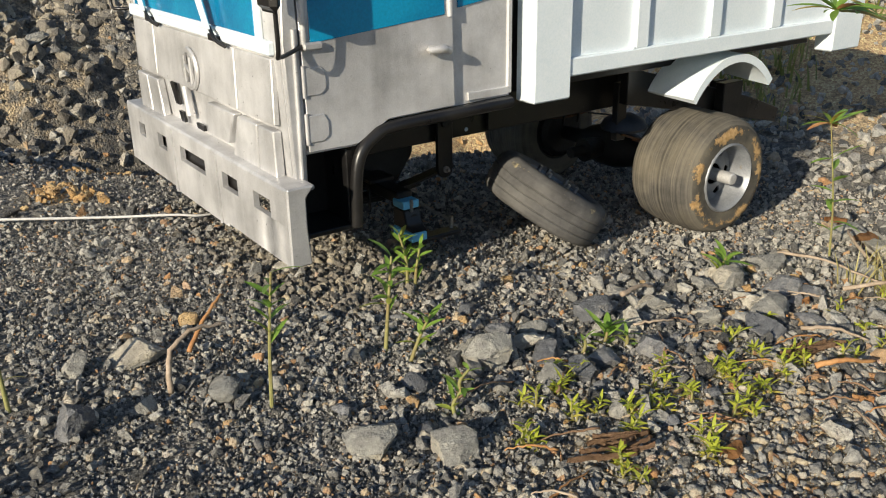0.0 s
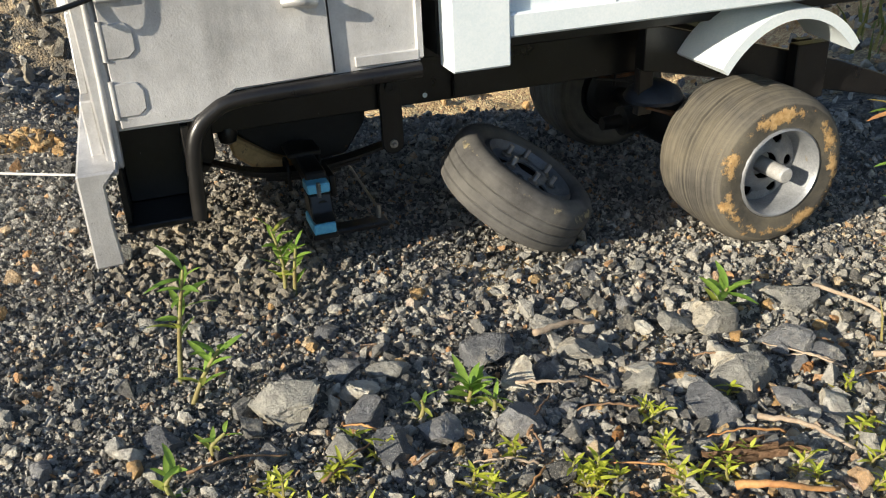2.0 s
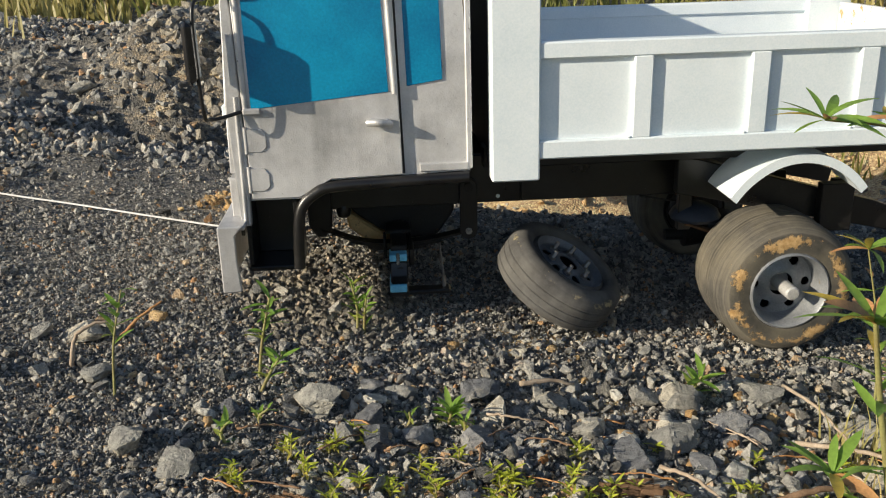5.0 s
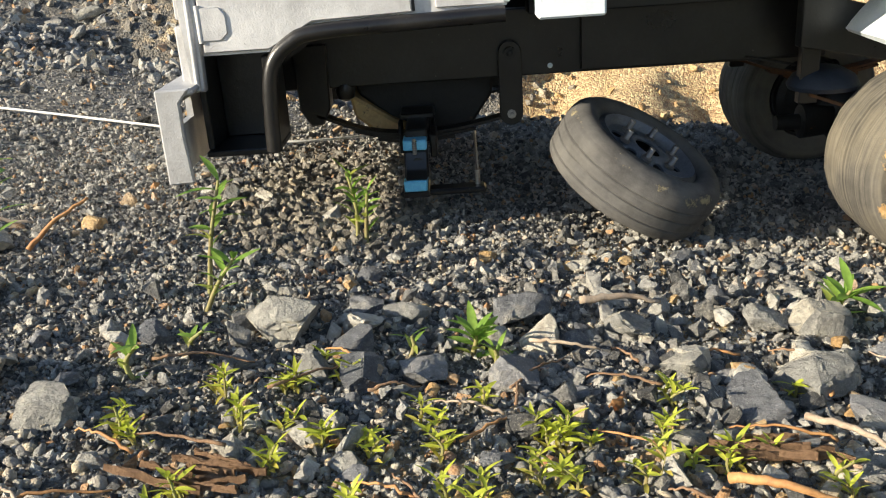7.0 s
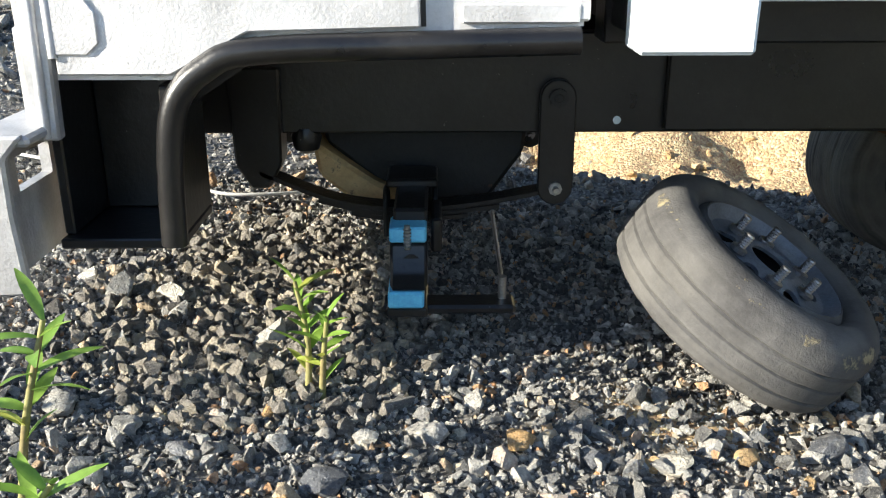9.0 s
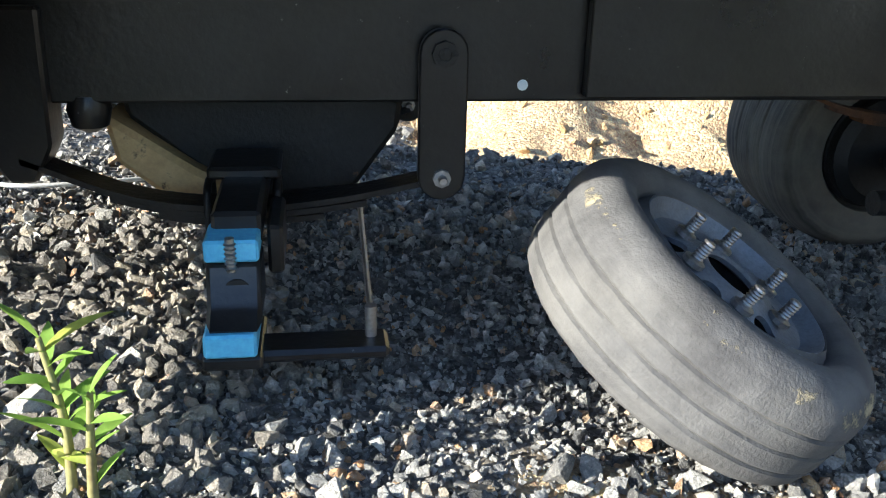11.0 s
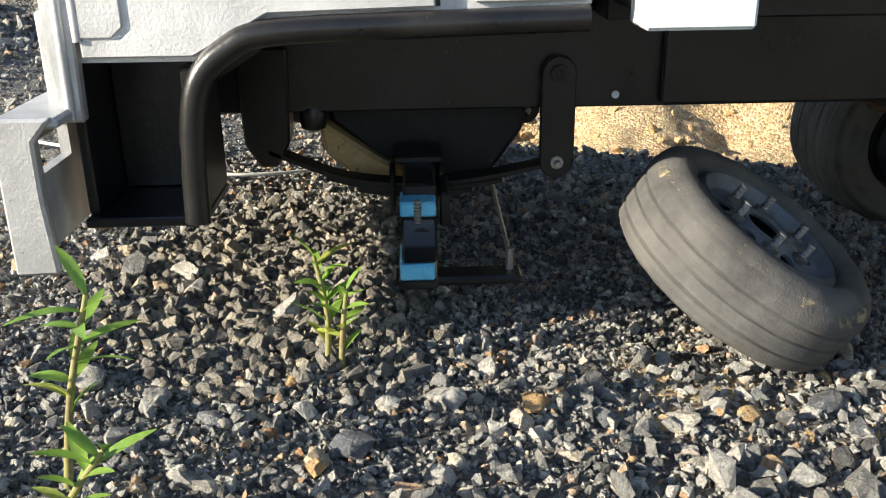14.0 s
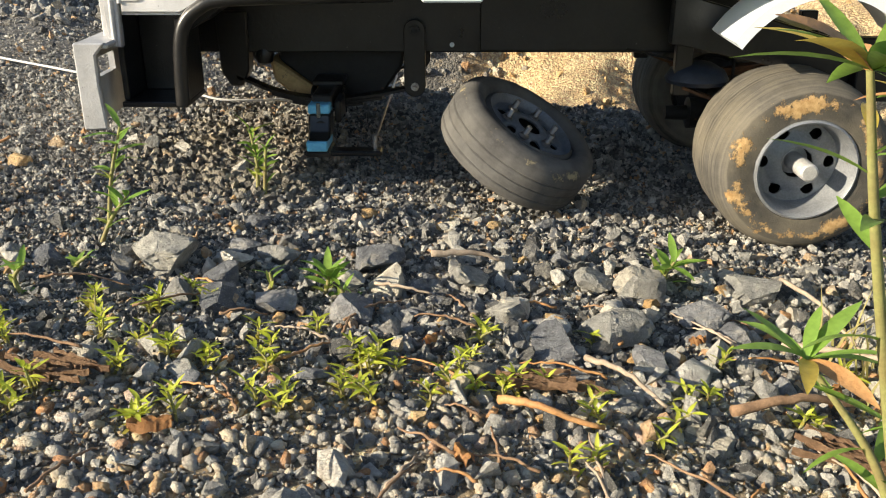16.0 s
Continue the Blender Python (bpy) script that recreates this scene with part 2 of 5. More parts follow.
LEAF = leaf_mat("weed_leaf", (0.17, 0.31, 0.05), (0.29, 0.44, 0.08), (0.5, 0.46, 0.1))
LEAF_LIME = leaf_mat("lime_leaf", (0.42, 0.48, 0.05), (0.6, 0.62, 0.09), (0.66, 0.48, 0.12))
YELLOWLEAF = leaf_mat("yellowing_leaf", (0.5, 0.42, 0.08), (0.62, 0.38, 0.06), (0.6, 0.26, 0.04))
GRASS = leaf_mat("grass_blade", (0.28, 0.26, 0.09), (0.44, 0.38, 0.15), (0.56, 0.42, 0.2))
OLIVE = leaf_mat("olive_grass_blade", (0.17, 0.19, 0.05), (0.29, 0.3, 0.09), (0.44, 0.37, 0.14))
STEM = surface("weed_stem", [(0.3, (0.2, 0.15, 0.06)), (0.7, (0.26, 0.27, 0.09))], 60, 600, (0.6, 0.8))
GREYS = [(0.0, (0.06, 0.06, 0.06)), (0.16, (0.12, 0.118, 0.113)), (0.36, (0.24, 0.233, 0.218)), (0.55, (0.36, 0.35, 0.325)), (0.74, (0.46, 0.44, 0.4)), (0.88, (0.58, 0.55, 0.49)), (0.93, (0.5, 0.4, 0.27)), (0.975, (0.5, 0.27, 0.12)), (1.0, (0.62, 0.59, 0.53))]
TANS = [(0.0, (0.16, 0.158, 0.155)), (0.2, (0.36, 0.345, 0.315)), (0.42, (0.58, 0.52, 0.43)), (0.65, (0.68, 0.57, 0.41)), (0.8, (0.6, 0.41, 0.21)), (0.92, (0.53, 0.25, 0.1)), (1.0, (0.74, 0.69, 0.6))]
ROCK = island_rock("crushed_rock", GREYS)
PEBBLE = island_rock("brown_pebble", TANS, 180, 0.7)
BOULDER = island_rock("grey_limestone", [(0.0, (0.24, 0.238, 0.225)), (0.4, (0.32, 0.312, 0.285)), (0.75, (0.42, 0.4, 0.35)), (1.0, (0.5, 0.45, 0.36))], 130)
LIMESTONE = island_rock("pale_limestone", [(0.0, (0.44, 0.43, 0.4)), (0.5, (0.56, 0.53, 0.47)), (1.0, (0.62, 0.56, 0.45))], 130)
BLUESTONE = island_rock("dark_bluestone", [(0.0, (0.1, 0.106, 0.118)), (0.6, (0.18, 0.186, 0.2)), (1.0, (0.27, 0.27, 0.278))], 160, 0.6)
DIRT = island_rock("dry_dirt", [(0.0, (0.12, 0.11, 0.095)), (0.5, (0.26, 0.235, 0.2)), (1.0, (0.46, 0.4, 0.3))], 70, 0.95)
OCHRE = island_rock("ochre_stone", [(0.0, (0.5, 0.3, 0.12)), (1.0, (0.58, 0.4, 0.2))], 160)


def ground_mat():
    m, nt, b = mat_new("gravel_ground")
    big, mid, fine = noise_tex(nt, 3.5, 4), noise_tex(nt, 45, 8, 0.7), noise_tex(nt, 420, 5, 0.7)
    grey = ramp(nt, mid, [(0.3, (0.1, 0.097, 0.09)), (0.55, (0.2, 0.19, 0.172)), (0.75, (0.37, 0.335, 0.28))])
    sand = ramp(nt, mid, [(0.3, (0.48, 0.33, 0.17)), (0.7, (0.68, 0.53, 0.32))])
    at = nt.nodes.new("ShaderNodeAttribute")
    at.attribute_name = "sand"
    mul = nt.nodes.new("ShaderNodeMath")
    mul.operation = "MULTIPLY_ADD"
    nt.links.new(mid, mul.inputs[0])
    mul.inputs[1].default_value = 0.9
    nt.links.new(at.outputs["Fac"], mul.inputs[2])
    f = ramp(nt, mul.outputs[0], [(0.62, (0, 0, 0)), (0.9, (1, 1, 1))])
    col = mixc(nt, f, grey, sand)
    col = mixc(nt, 0.5, col, ramp(nt, fine, [(0.3, (0.15, 0.15, 0.15)), (0.7, (0.95, 0.93, 0.9))]), "OVERLAY")
    geo = nt.nodes.new("ShaderNodeNewGeometry")
    cells = nt.nodes.new("ShaderNodeTexVoronoi")
    cells.inputs["Scale"].default_value = 330
    nt.links.new(geo.outputs["Position"], cells.inputs["Vector"])
    sep = nt.nodes.new("ShaderNodeSeparateColor")
    nt.links.new(cells.outputs["Color"], sep.inputs[0])
    grain = ramp(nt, sep.outputs[0], [(0.0, (0.12, 0.12, 0.12)), (0.6, (0.5, 0.5, 0.49)), (1.0, (0.95, 0.92, 0.86))])
    col = mixc(nt, 0.55, col, grain, "OVERLAY")
    nt.links.new(col, b.inputs["Base Color"])
    b.inputs["Roughness"].default_value = 0.95
    ad = nt.nodes.new("ShaderNodeMath")
    ad.operation = "ADD"
    nt.links.new(mid, ad.inputs[0])
    nt.links.new(fine, ad.inputs[1])
    sub = nt.nodes.new("ShaderNodeMath")
    sub.operation = "MULTIPLY_ADD"
    nt.links.new(cells.outputs["Distance"], sub.inputs[0])
    sub.inputs[1].default_value = -0.9
    nt.links.new(ad.outputs[0], sub.inputs[2])
    bump(nt, b, sub.outputs[0], 1.0, 0.004)
    return m


GROUND = ground_mat()


# ---- building helpers ----
def root_of(ob):
    while ob.parent:
        ob = ob.parent
    return ob


def mesh_from(bm, name, mat, smooth=None):
    me = bpy.data.meshes.new(name)
    bmesh.ops.recalc_face_normals(bm, faces=bm.faces)
    bm.to_mesh(me)
    bm.free()
    me.materials.append(mat)
    if smooth is not None:
        me.shade_smooth()
        if smooth < 180:
            me.set_sharp_from_angle(angle=radians(smooth))
    return me


def part(name, bm, mat, parent, label="", smooth=35):
    """One mesh under a thing or under a part; bm is in world metres."""
    bmesh.ops.translate(bm, vec=-Vector(root_of(parent).location), verts=bm.verts)
    ob = new(name, mesh_from(bm, name, mat, smooth))
    ob.parent = parent
    if label:
        ob["label"] = label
    return ob


def thing(name, place, label, category, group="", kind=""):
    ob = new(name)
    ob.empty_display_size = 0.02
    ob.location = place
    return tagged(ob, label, category, group, kind)


def solid(name, bm, mat, label, category, group="", kind="", smooth=35):
    return tagged(new(name, mesh_from(bm, name, mat, smooth)), label, category, group, kind)


def add_box(bm, x0, x1, y0, y1, z0, z1, bevel=0.001, turn=None):
    t = bmesh.new()
    bmesh.ops.create_cube(t, size=1, matrix=Matrix.LocRotScale(((x0 + x1) / 2, (y0 + y1) / 2, (z0 + z1) / 2), None, (abs(x1 - x0), abs(y1 - y0), abs(z1 - z0))))
    if bevel:
        bmesh.ops.bevel(t, geom=t.edges[:], offset=bevel, segments=1, profile=0.5, affect="EDGES")
    if turn:
        bmesh.ops.transform(t, matrix=turn, verts=t.verts)
    merge(bm, t)
    return bm


def merge(bm, other):
    me = bpy.data.meshes.new("tmp")
    other.to_mesh(me)
    other.free()
    bm.from_mesh(me)
    bpy.data.meshes.remove(me)


def box(*a, **k):
    return add_box(bmesh.new(), *a, **k)


def add_prism(bm, pts, axis, a, b, bevel=0.0):
    """A flat outline pushed along an axis from a to b. Points are (x, z) for axis y, (y, z) for axis x, (x, y) for axis z."""
    t = bmesh.new()
    put = {"y": lambda p, c: (p[0], c, p[1]), "x": lambda p, c: (c, p[0], p[1]), "z": lambda p, c: (p[0], p[1], c)}[axis]
    lo = [t.verts.new(put(p, a)) for p in pts]
    hi = [t.verts.new(put(p, b)) for p in pts]
    n = len(pts)
    t.faces.new(lo)
    t.faces.new(hi[::-1])
    for i in range(n):
        t.faces.new((lo[i], hi[i], hi[(i + 1) % n], lo[(i + 1) % n]))
    bmesh.ops.recalc_face_normals(t, faces=t.faces)
    if bevel:
        bmesh.ops.bevel(t, geom=t.edges[:], offset=bevel, segments=1, profile=0.5, affect="EDGES")
    merge(bm, t)
    return bm


def prism(*a, **k):
    return add_prism(bmesh.new(), *a, **k)


def add_tube(bm, pts, radii, seg=10, squash=1.0):
    """A round bar along points; radii is one number or one for each point."""
    pts = [Vector(p) for p in pts]
    if isinstance(radii, (int, float)):
        radii = [radii] * len(pts)
    rings, side, seg = [], None, max(seg, 12) if isinstance(radii, list) and max(radii) > 0.0012 else seg
    for i, p in enumerate(pts):
        d = (pts[min(i + 1, len(pts) - 1)] - pts[max(i - 1, 0)]).normalized()
        if side is None:
            side = d.orthogonal().normalized()
        side = (side - d * side.dot(d)).normalized()
        up = d.cross(side)
        rings.append([bm.verts.new(p + radii[i] * (side * math.cos(a) + up * math.sin(a) * squash)) for a in (2 * math.pi * k / seg for k in range(seg))])
    for r0, r1 in zip(rings, rings[1:]):
        for k in range(seg):
            bm.faces.new((r0[k], r0[(k + 1) % seg], r1[(k + 1) % seg], r1[k]))
    bm.faces.new(rings[0][::-1])
    bm.faces.new(rings[-1])
    return bm


def tube(*a, **k):
    return add_tube(bmesh.new(), *a, **k)


def add_lathe(bm, prof, m, seg=48, wobble=0.0, closed=True):
    """A profile of (radius, height) turned round the z axis of the pose m; closed joins its last point to its first."""
    rings = []
    for i, (r, h) in enumerate(prof):
        rings.append([bm.verts.new(m @ Vector((r * math.cos(a), r * math.sin(a), h)) + Vector([random.uniform(-wobble, wobble) for _ in "xyz"])) for a in (2 * math.pi * k / seg for k in range(seg))])
    n = len(rings)
    for i in range(n if closed else n - 1):
        r0, r1 = rings[i], rings[(i + 1) % n]
        for k in range(seg):
            bm.faces.new((r0[k], r0[(k + 1) % seg], r1[(k + 1) % seg], r1[k]))
    if not closed:
        for ring in (rings[0], rings[-1]):
            bm.faces.new(ring)
    return bm


def lathe(*a, **k):
    return add_lathe(bmesh.new(), *a, **k)


def smooth_path(pts, n=8):
    """A curve through the points (Catmull-Rom)."""
    p = [Vector(q) for q in pts]
    p = [2 * p[0] - p[1], *p, 2 * p[-1] - p[-2]]
    out = []
    for i in range(1, len(p) - 2):
        a, b, c, d = p[i - 1:i + 3]
        for k in range(n):
            t = k / n
            out.append(0.5 * (2 * b + (c - a) * t + (2 * a - 5 * b + 4 * c - d) * t * t + (3 * b - a - 3 * c + d) * t ** 3))
    return [*out, p[-2]]


# ---- ground ----
def lump(x, y, cx, cy, rx, ry, h, p=1.0):
    d = ((x - cx) / rx) ** 2 + ((y - cy) / ry) ** 2
    return h * math.exp(-d ** p)


def step01(a, b, t):
    t = max(0.0, min(1.0, (t - a) / (b - a)))
    return t * t * (3 - 2 * t)


def ground_z(x, y):
    """The gravel falls gently towards the truck's tail; a dirt bank and sandy heaps lie behind it, then a grassy slope."""
    xs = max(-1.5, min(x, 0.74 + 0.25 * math.tanh((x - 0.74) / 0.25) if x > 0.74 else x))
    z = 0.0785 - 0.106 * xs
    z -= 0.085 * step01(0.05, 0.38, x) * (1 - step01(1.1, 1.6, x)) * step01(0.84, 1.08, y) * (1 - step01(1.15, 1.42, y)) + 0.075 * step01(-0.2, -0.05, x) * (1 - step01(0.4, 0.6, x)) * step01(1.13, 1.19, y) * (1 - step01(1.22, 1.36, y))
    z += lump(x, y, 0.18, 1.60, 0.42, 0.27, 0.125, 2.0) + lump(x, y, -0.5, 1.95, 0.5, 0.4, 0.06)
    z += lump(x, y, 0.85, 1.45, 0.42, 0.26, 0.07, 1.5) + lump(x, y, 1.45, 1.05, 0.33, 0.45, 0.24) + lump(x, y, 1.1, 0.22, 0.3, 0.2, 0.03)
    far = max(0.0, y - 2.3)
    z += 0.45 * far - 0.02 * far * far if far < 8 else 2.32
    right = max(0.0, x - 1.7)
    z += min(1.6, 0.35 * right)
    big = noise.noise(Vector((x * 2.3, y * 2.3, 1.7))) * 0.012 + noise.noise(Vector((x * 9, y * 9, 4.2))) * 0.004
    rough_ = noise.noise(Vector((x * 34, y * 34, 8.1))) * 0.0018
    bank = min(1.0, lump(x, y, 0.1, 1.45, 0.5, 0.32, 1.0) + lump(x, y, 0.8, 1.35, 0.4, 0.3, 1.0))
    return z + (big if y > 0.9 else big * 0.25) + rough_ + bank * (0.05 * noise.noise(Vector((x * 9, y * 9, 2.2))) + 0.02 * noise.noise(Vector((x * 31, y * 31, 5.2))))


def sand_at(x, y):
    s = 0.95 * step01(0.42, 0.56, x) * step01(1.0, 1.1, y) * (1 - step01(1.6, 1.9, y)) * (1 - step01(1.2, 1.5, x)) + lump(x, y, 1.5, 1.0, 0.5, 0.6, 0.8, 2) + lump(x, y, 0.22, 1.0, 0.05, 0.06, 0.55) + lump(x, y, 0.14, 0.83, 0.03, 0.03, 0.55)
    s += 0.5 * lump(x, y, 0.478, 0.395, 0.035, 0.02, 1.0) + 0.45 * lump(x, y, 0.60, 0.285, 0.05, 0.03, 1.0) + 0.35 * lump(x, y, 0.45, 0.22, 0.5, 0.12, 1.0) + 0.55 * lump(x, y, 0.455, 0.50, 0.05, 0.03, 1.0) + 0.3 * lump(x, y, 0.1, 1.45, 0.35, 0.3, 1.0)
    return s


def axis_steps(lo, hi, fine, far):
    mid = list(np.arange(lo, hi + 1e-6, fine))
    out, step, p = [], fine, hi
    while p < far:
        step *= 1.25
        p += step
        out.append(p)
    left, step, p = [], fine, lo
    while p > -far:
        step *= 1.25
        p -= step
        left.append(p)
    return left[::-1] + mid + out


gx, gy = axis_steps(-0.5, 1.5, 0.012, 60.0), axis_steps(-0.1, 1.9, 0.012, 60.0)
gv = [(x, y, ground_z(x, y)) for y in gy for x in gx]
nx = len(gx)
gf = [(j * nx + i, j * nx + i + 1, (j + 1) * nx + i + 1, (j + 1) * nx + i) for j in range(len(gy) - 1) for i in range(nx - 1)]
gm = bpy.data.meshes.new("ground")
gm.from_pydata(gv, [], gf)
gm.materials.append(GROUND)
gm.shade_smooth()
at = gm.attributes.new("sand", "FLOAT", "POINT")
at.data.foreach_set("value", [sand_at(v[0], v[1]) for v in gv])
tagged(new("ground", gm), "dark grey crushed gravel ground with sandy ochre patches", "ground", kind="structure")


# ---- truck ----
X0, CY = 0.40, 0.648            # a point under the truck, and its middle line
NEAR, FAR = 0.495, 0.801        # the two sides of the cab
truck = thing("toy_dump_truck", (X0, CY, 0.036), "homemade metal toy dump truck with silver cab and white bed", "toy truck")


# cab shell: side outline with the wheel arch, front slightly sloped, roof rounded
side = [(0.228, 0.140), (0.232, 0.160), (0.275, 0.160), (0.300, 0.1735), (0.405, 0.1765), (0.4045, 0.25), (0.400, 0.325), (0.394, 0.338), (0.380, 0.345), (0.260, 0.343), (0.240, 0.337), (0.231, 0.325), (0.2255, 0.232)]
cab = bmesh.new()
add_prism(cab, side, "y", NEAR + 0.0045, FAR - 0.0045, 0.0)
bmesh.ops.bevel(cab, geom=[e for e in cab.edges if all(v.co.z > 0.32 for v in e.verts) and abs(e.verts[0].co.y - e.verts[1].co.y) < 1e-4], offset=0.009, segments=4, profile=0.5, affect="EDGES")
cab_ob = part("cab_body", cab, SILVER, truck, "silver-painted sheet metal cab")


def door(y, s):
    """A cab door, proud of the side; s is -1 on the near side and 1 on the far side."""
    o, y = y, y - s * 0.0045
    d = prism([(0.239, 0.162), (0.2745, 0.162), (0.2995, 0.1752), (0.3535, 0.1765), (0.3505, 0.3235), (0.237, 0.3105)], "y", y - s * 0.001, o, 0.0006)
    door_ob = part("door", d, SILVER, truck)
    fr = bmesh.new()
    for a, b in (((0.2405, 0.3105), (0.349, 0.3215)), ((0.2405, 0.3105), (0.2405, 0.229)), ((0.347, 0.3215), (0.350, 0.238))):
        add_tube(fr, [(a[0], o, a[1]), (b[0], o, b[1])], 0.0022, 8)
    part("window_frame", fr, SILVER, door_ob)
    # Black strip laid on the panel, standing for shade behind the door's edge.
    gap = prism([(0.3537, 0.1765), (0.3553, 0.1765), (0.3524, 0.3240), (0.3508, 0.3240)], "y", y - s * 0.001, y + s * 0.0004)
    part("door_gap_shade", gap, BLACK, truck, "black strip for the shaded gap behind the door")
    pane = prism([(0.2445, 0.2305), (0.3455, 0.2395), (0.3425, 0.3165), (0.2445, 0.3075)], "y", o - s * 0.001, o + s * 0.0008, 0.0003)
    part("pane", pane, BLUE, door_ob, "blue window film")
    pane = prism([(0.359, 0.2425), (0.3855, 0.2465), (0.384, 0.322), (0.3575, 0.3205)], "y", y, y + s * 0.0014, 0.0003)
    part("rear_pane", pane, BLUE, truck, "small blue rear side window")
    h = bmesh.new()
    add_box(h, 0.329, 0.346, o, o + s * 0.006, 0.2155, 0.2205, 0.002)
    add_tube(h, smooth_path([(0.329, o + s * 0.005, 0.218), (0.338, o + s * 0.009, 0.2185), (0.346, o + s * 0.004, 0.216)], 4), 0.0028, 8)
    part("handle", h, SILVER, door_ob)
    for z in (0.2075, 0.1775):
        hg = bmesh.new()
        add_prism(hg, [(0.2395, z + 0.0085), (0.2505, z + 0.0085), (0.2535, z + 0.004), (0.2535, z - 0.0055), (0.2495, z - 0.009), (0.2395, z - 0.009)], "y", o, o + s * 0.0011, 0.0004)
        add_tube(hg, [(0.2385, o, z - 0.010), (0.2385, o, z + 0.010)], 0.0016, 8)
        part("hinge", hg, SILVER, door_ob)
    part("rear_trim", add_box(box(0.3665, 0.4035, y, y + s * 0.0022, 0.1775, 0.1835, 0.0005), 0.4025, 0.4068, y - s * 0.002, y + s * 0.0016, 0.178, 0.330, 0.0008), SILVER, truck)
    part("front_pillar", prism([(0.2285, 0.141), (0.2365, 0.141), (0.2378, 0.19), (0.2362, 0.3115), (0.230, 0.3115), (0.2262, 0.232)], "y", y - s * 0.001, o - s * 0.0004, 0.0008), SILVER, truck)
    part("corner_seam", tube(smooth_path([(0.2325, o, 0.142), (0.2335, o, 0.19), (0.234, o, 0.24)], 10), 0.0016, 8), SILVER, truck)


door(NEAR, -1)
door(FAR, 1)

# cab front: grille panels, badge, wipers, windscreen
windscreen = prism([(0.525, 0.2335), (0.772, 0.2335), (0.765, 0.312), (0.532, 0.312)], "x", 0.2215, 0.2262, 0.0006)
for v in windscreen.verts:
    v.co.x += (v.co.z - 0.2335) * 0.062
part("windscreen", windscreen, BLUE, truck, "blue-painted windscreen")
part("windscreen_frame", tube([(0.2235, 0.522, 0.231), (0.2235, 0.774, 0.231), (0.228, 0.767, 0.315), (0.228, 0.53, 0.315), (0.2235, 0.522, 0.231)], 0.0028, 8), WHITE, truck)
part("scuttle", box(0.2212, 0.2262, 0.506, 0.791, 0.2235, 0.2325, 0.001), WHITE, truck, "white band under the windscreen")
for a, b in ((0.508, 0.567), (0.568, 0.737), (0.738, 0.790)):
    pl = prism([(a, 0.1795), (b - 0.001, 0.1795), (b - 0.001, 0.2215), (a, 0.2215)], "x", 0.2232, 0.2275, 0.0007)
    for v in pl.verts:
        v.co.x -= (0.2215 - v.co.z) * 0.03
    part("front_panel", pl, SILVER, truck)
for pts in ([(0.508, 0.140), (0.535, 0.140), (0.532, 0.176), (0.508, 0.176)], [(0.537, 0.140), (0.582, 0.140), (0.566, 0.176), (0.534, 0.176)], [(0.728, 0.142), (0.757, 0.142), (0.762, 0.176), (0.736, 0.176)], [(0.759, 0.142), (0.789, 0.142), (0.789, 0.176), (0.764, 0.176)], [(0.587, 0.152), (0.628, 0.152), (0.622, 0.176), (0.572, 0.176)]):
    part("lamp_panel", prism(pts, "x", 0.2205, 0.227, 0.0009), SILVER, truck)
for pts in ([(0.690, 0.162), (0.699, 0.162), (0.708, 0.178), (0.698, 0.178)], [(0.682, 0.149), (0.690, 0.149), (0.694, 0.157), (0.684, 0.157)], [(0.640, 0.150), (0.654, 0.150), (0.656, 0.154), (0.641, 0.154)]):
    part("grille_slot", prism(pts, "x", 0.2222, 0.2245), BLACK, truck, "dark cut-out in the grille")
part("grille_bar", tube([(0.2215, 0.669, 0.180), (0.2215, 0.664, 0.158)], 0.0035, 8), SILVER, truck)
badge = lathe([(0.0155, 0), (0.0165, 0.0015), (0.0155, 0.003), (0.0125, 0.003), (0.0115, 0.0012), (0, 0.001), (0, 0)], pose(0.2225, 0.651, 0.196, 0, -90, 0), 32, closed=False)
badge_ob = part("badge", badge, SILVER, truck, "round embossed badge")
part("badge_mark", add_tube(add_tube(tube([(0.2195, 0.645, 0.186), (0.2195, 0.645, 0.206)], 0.0016, 6), [(0.2195, 0.657, 0.186), (0.2195, 0.657, 0.206)], 0.0016, 6), [(0.2195, 0.645, 0.193), (0.2195, 0.657, 0.199)], 0.0016, 6), SILVER, badge_ob)
for y in (0.594, 0.735):
    part("wiper_slot", box(0.2203, 0.225, y - 0.011, y + 0.011, 0.2225, 0.2275, 0.0006), BLACK, truck)
    w = bmesh.new()
    add_tube(w, smooth_path([(0.220, y - 0.022, 0.222), (0.2165, y - 0.014, 0.226), (0.2165, y - 0.004, 0.234)], 5), 0.0014, 8)
    wiper = part("wiper", w, BLACK, truck)
    part("wiper_blade", prism([(y - 0.008, 0.232), (y + 0.002, 0.232), (y + 0.030, 0.275), (y + 0.020, 0.278)], "x", 0.2150, 0.2165, 0.0005), WHITE, wiper, "pale flat wiper blade")


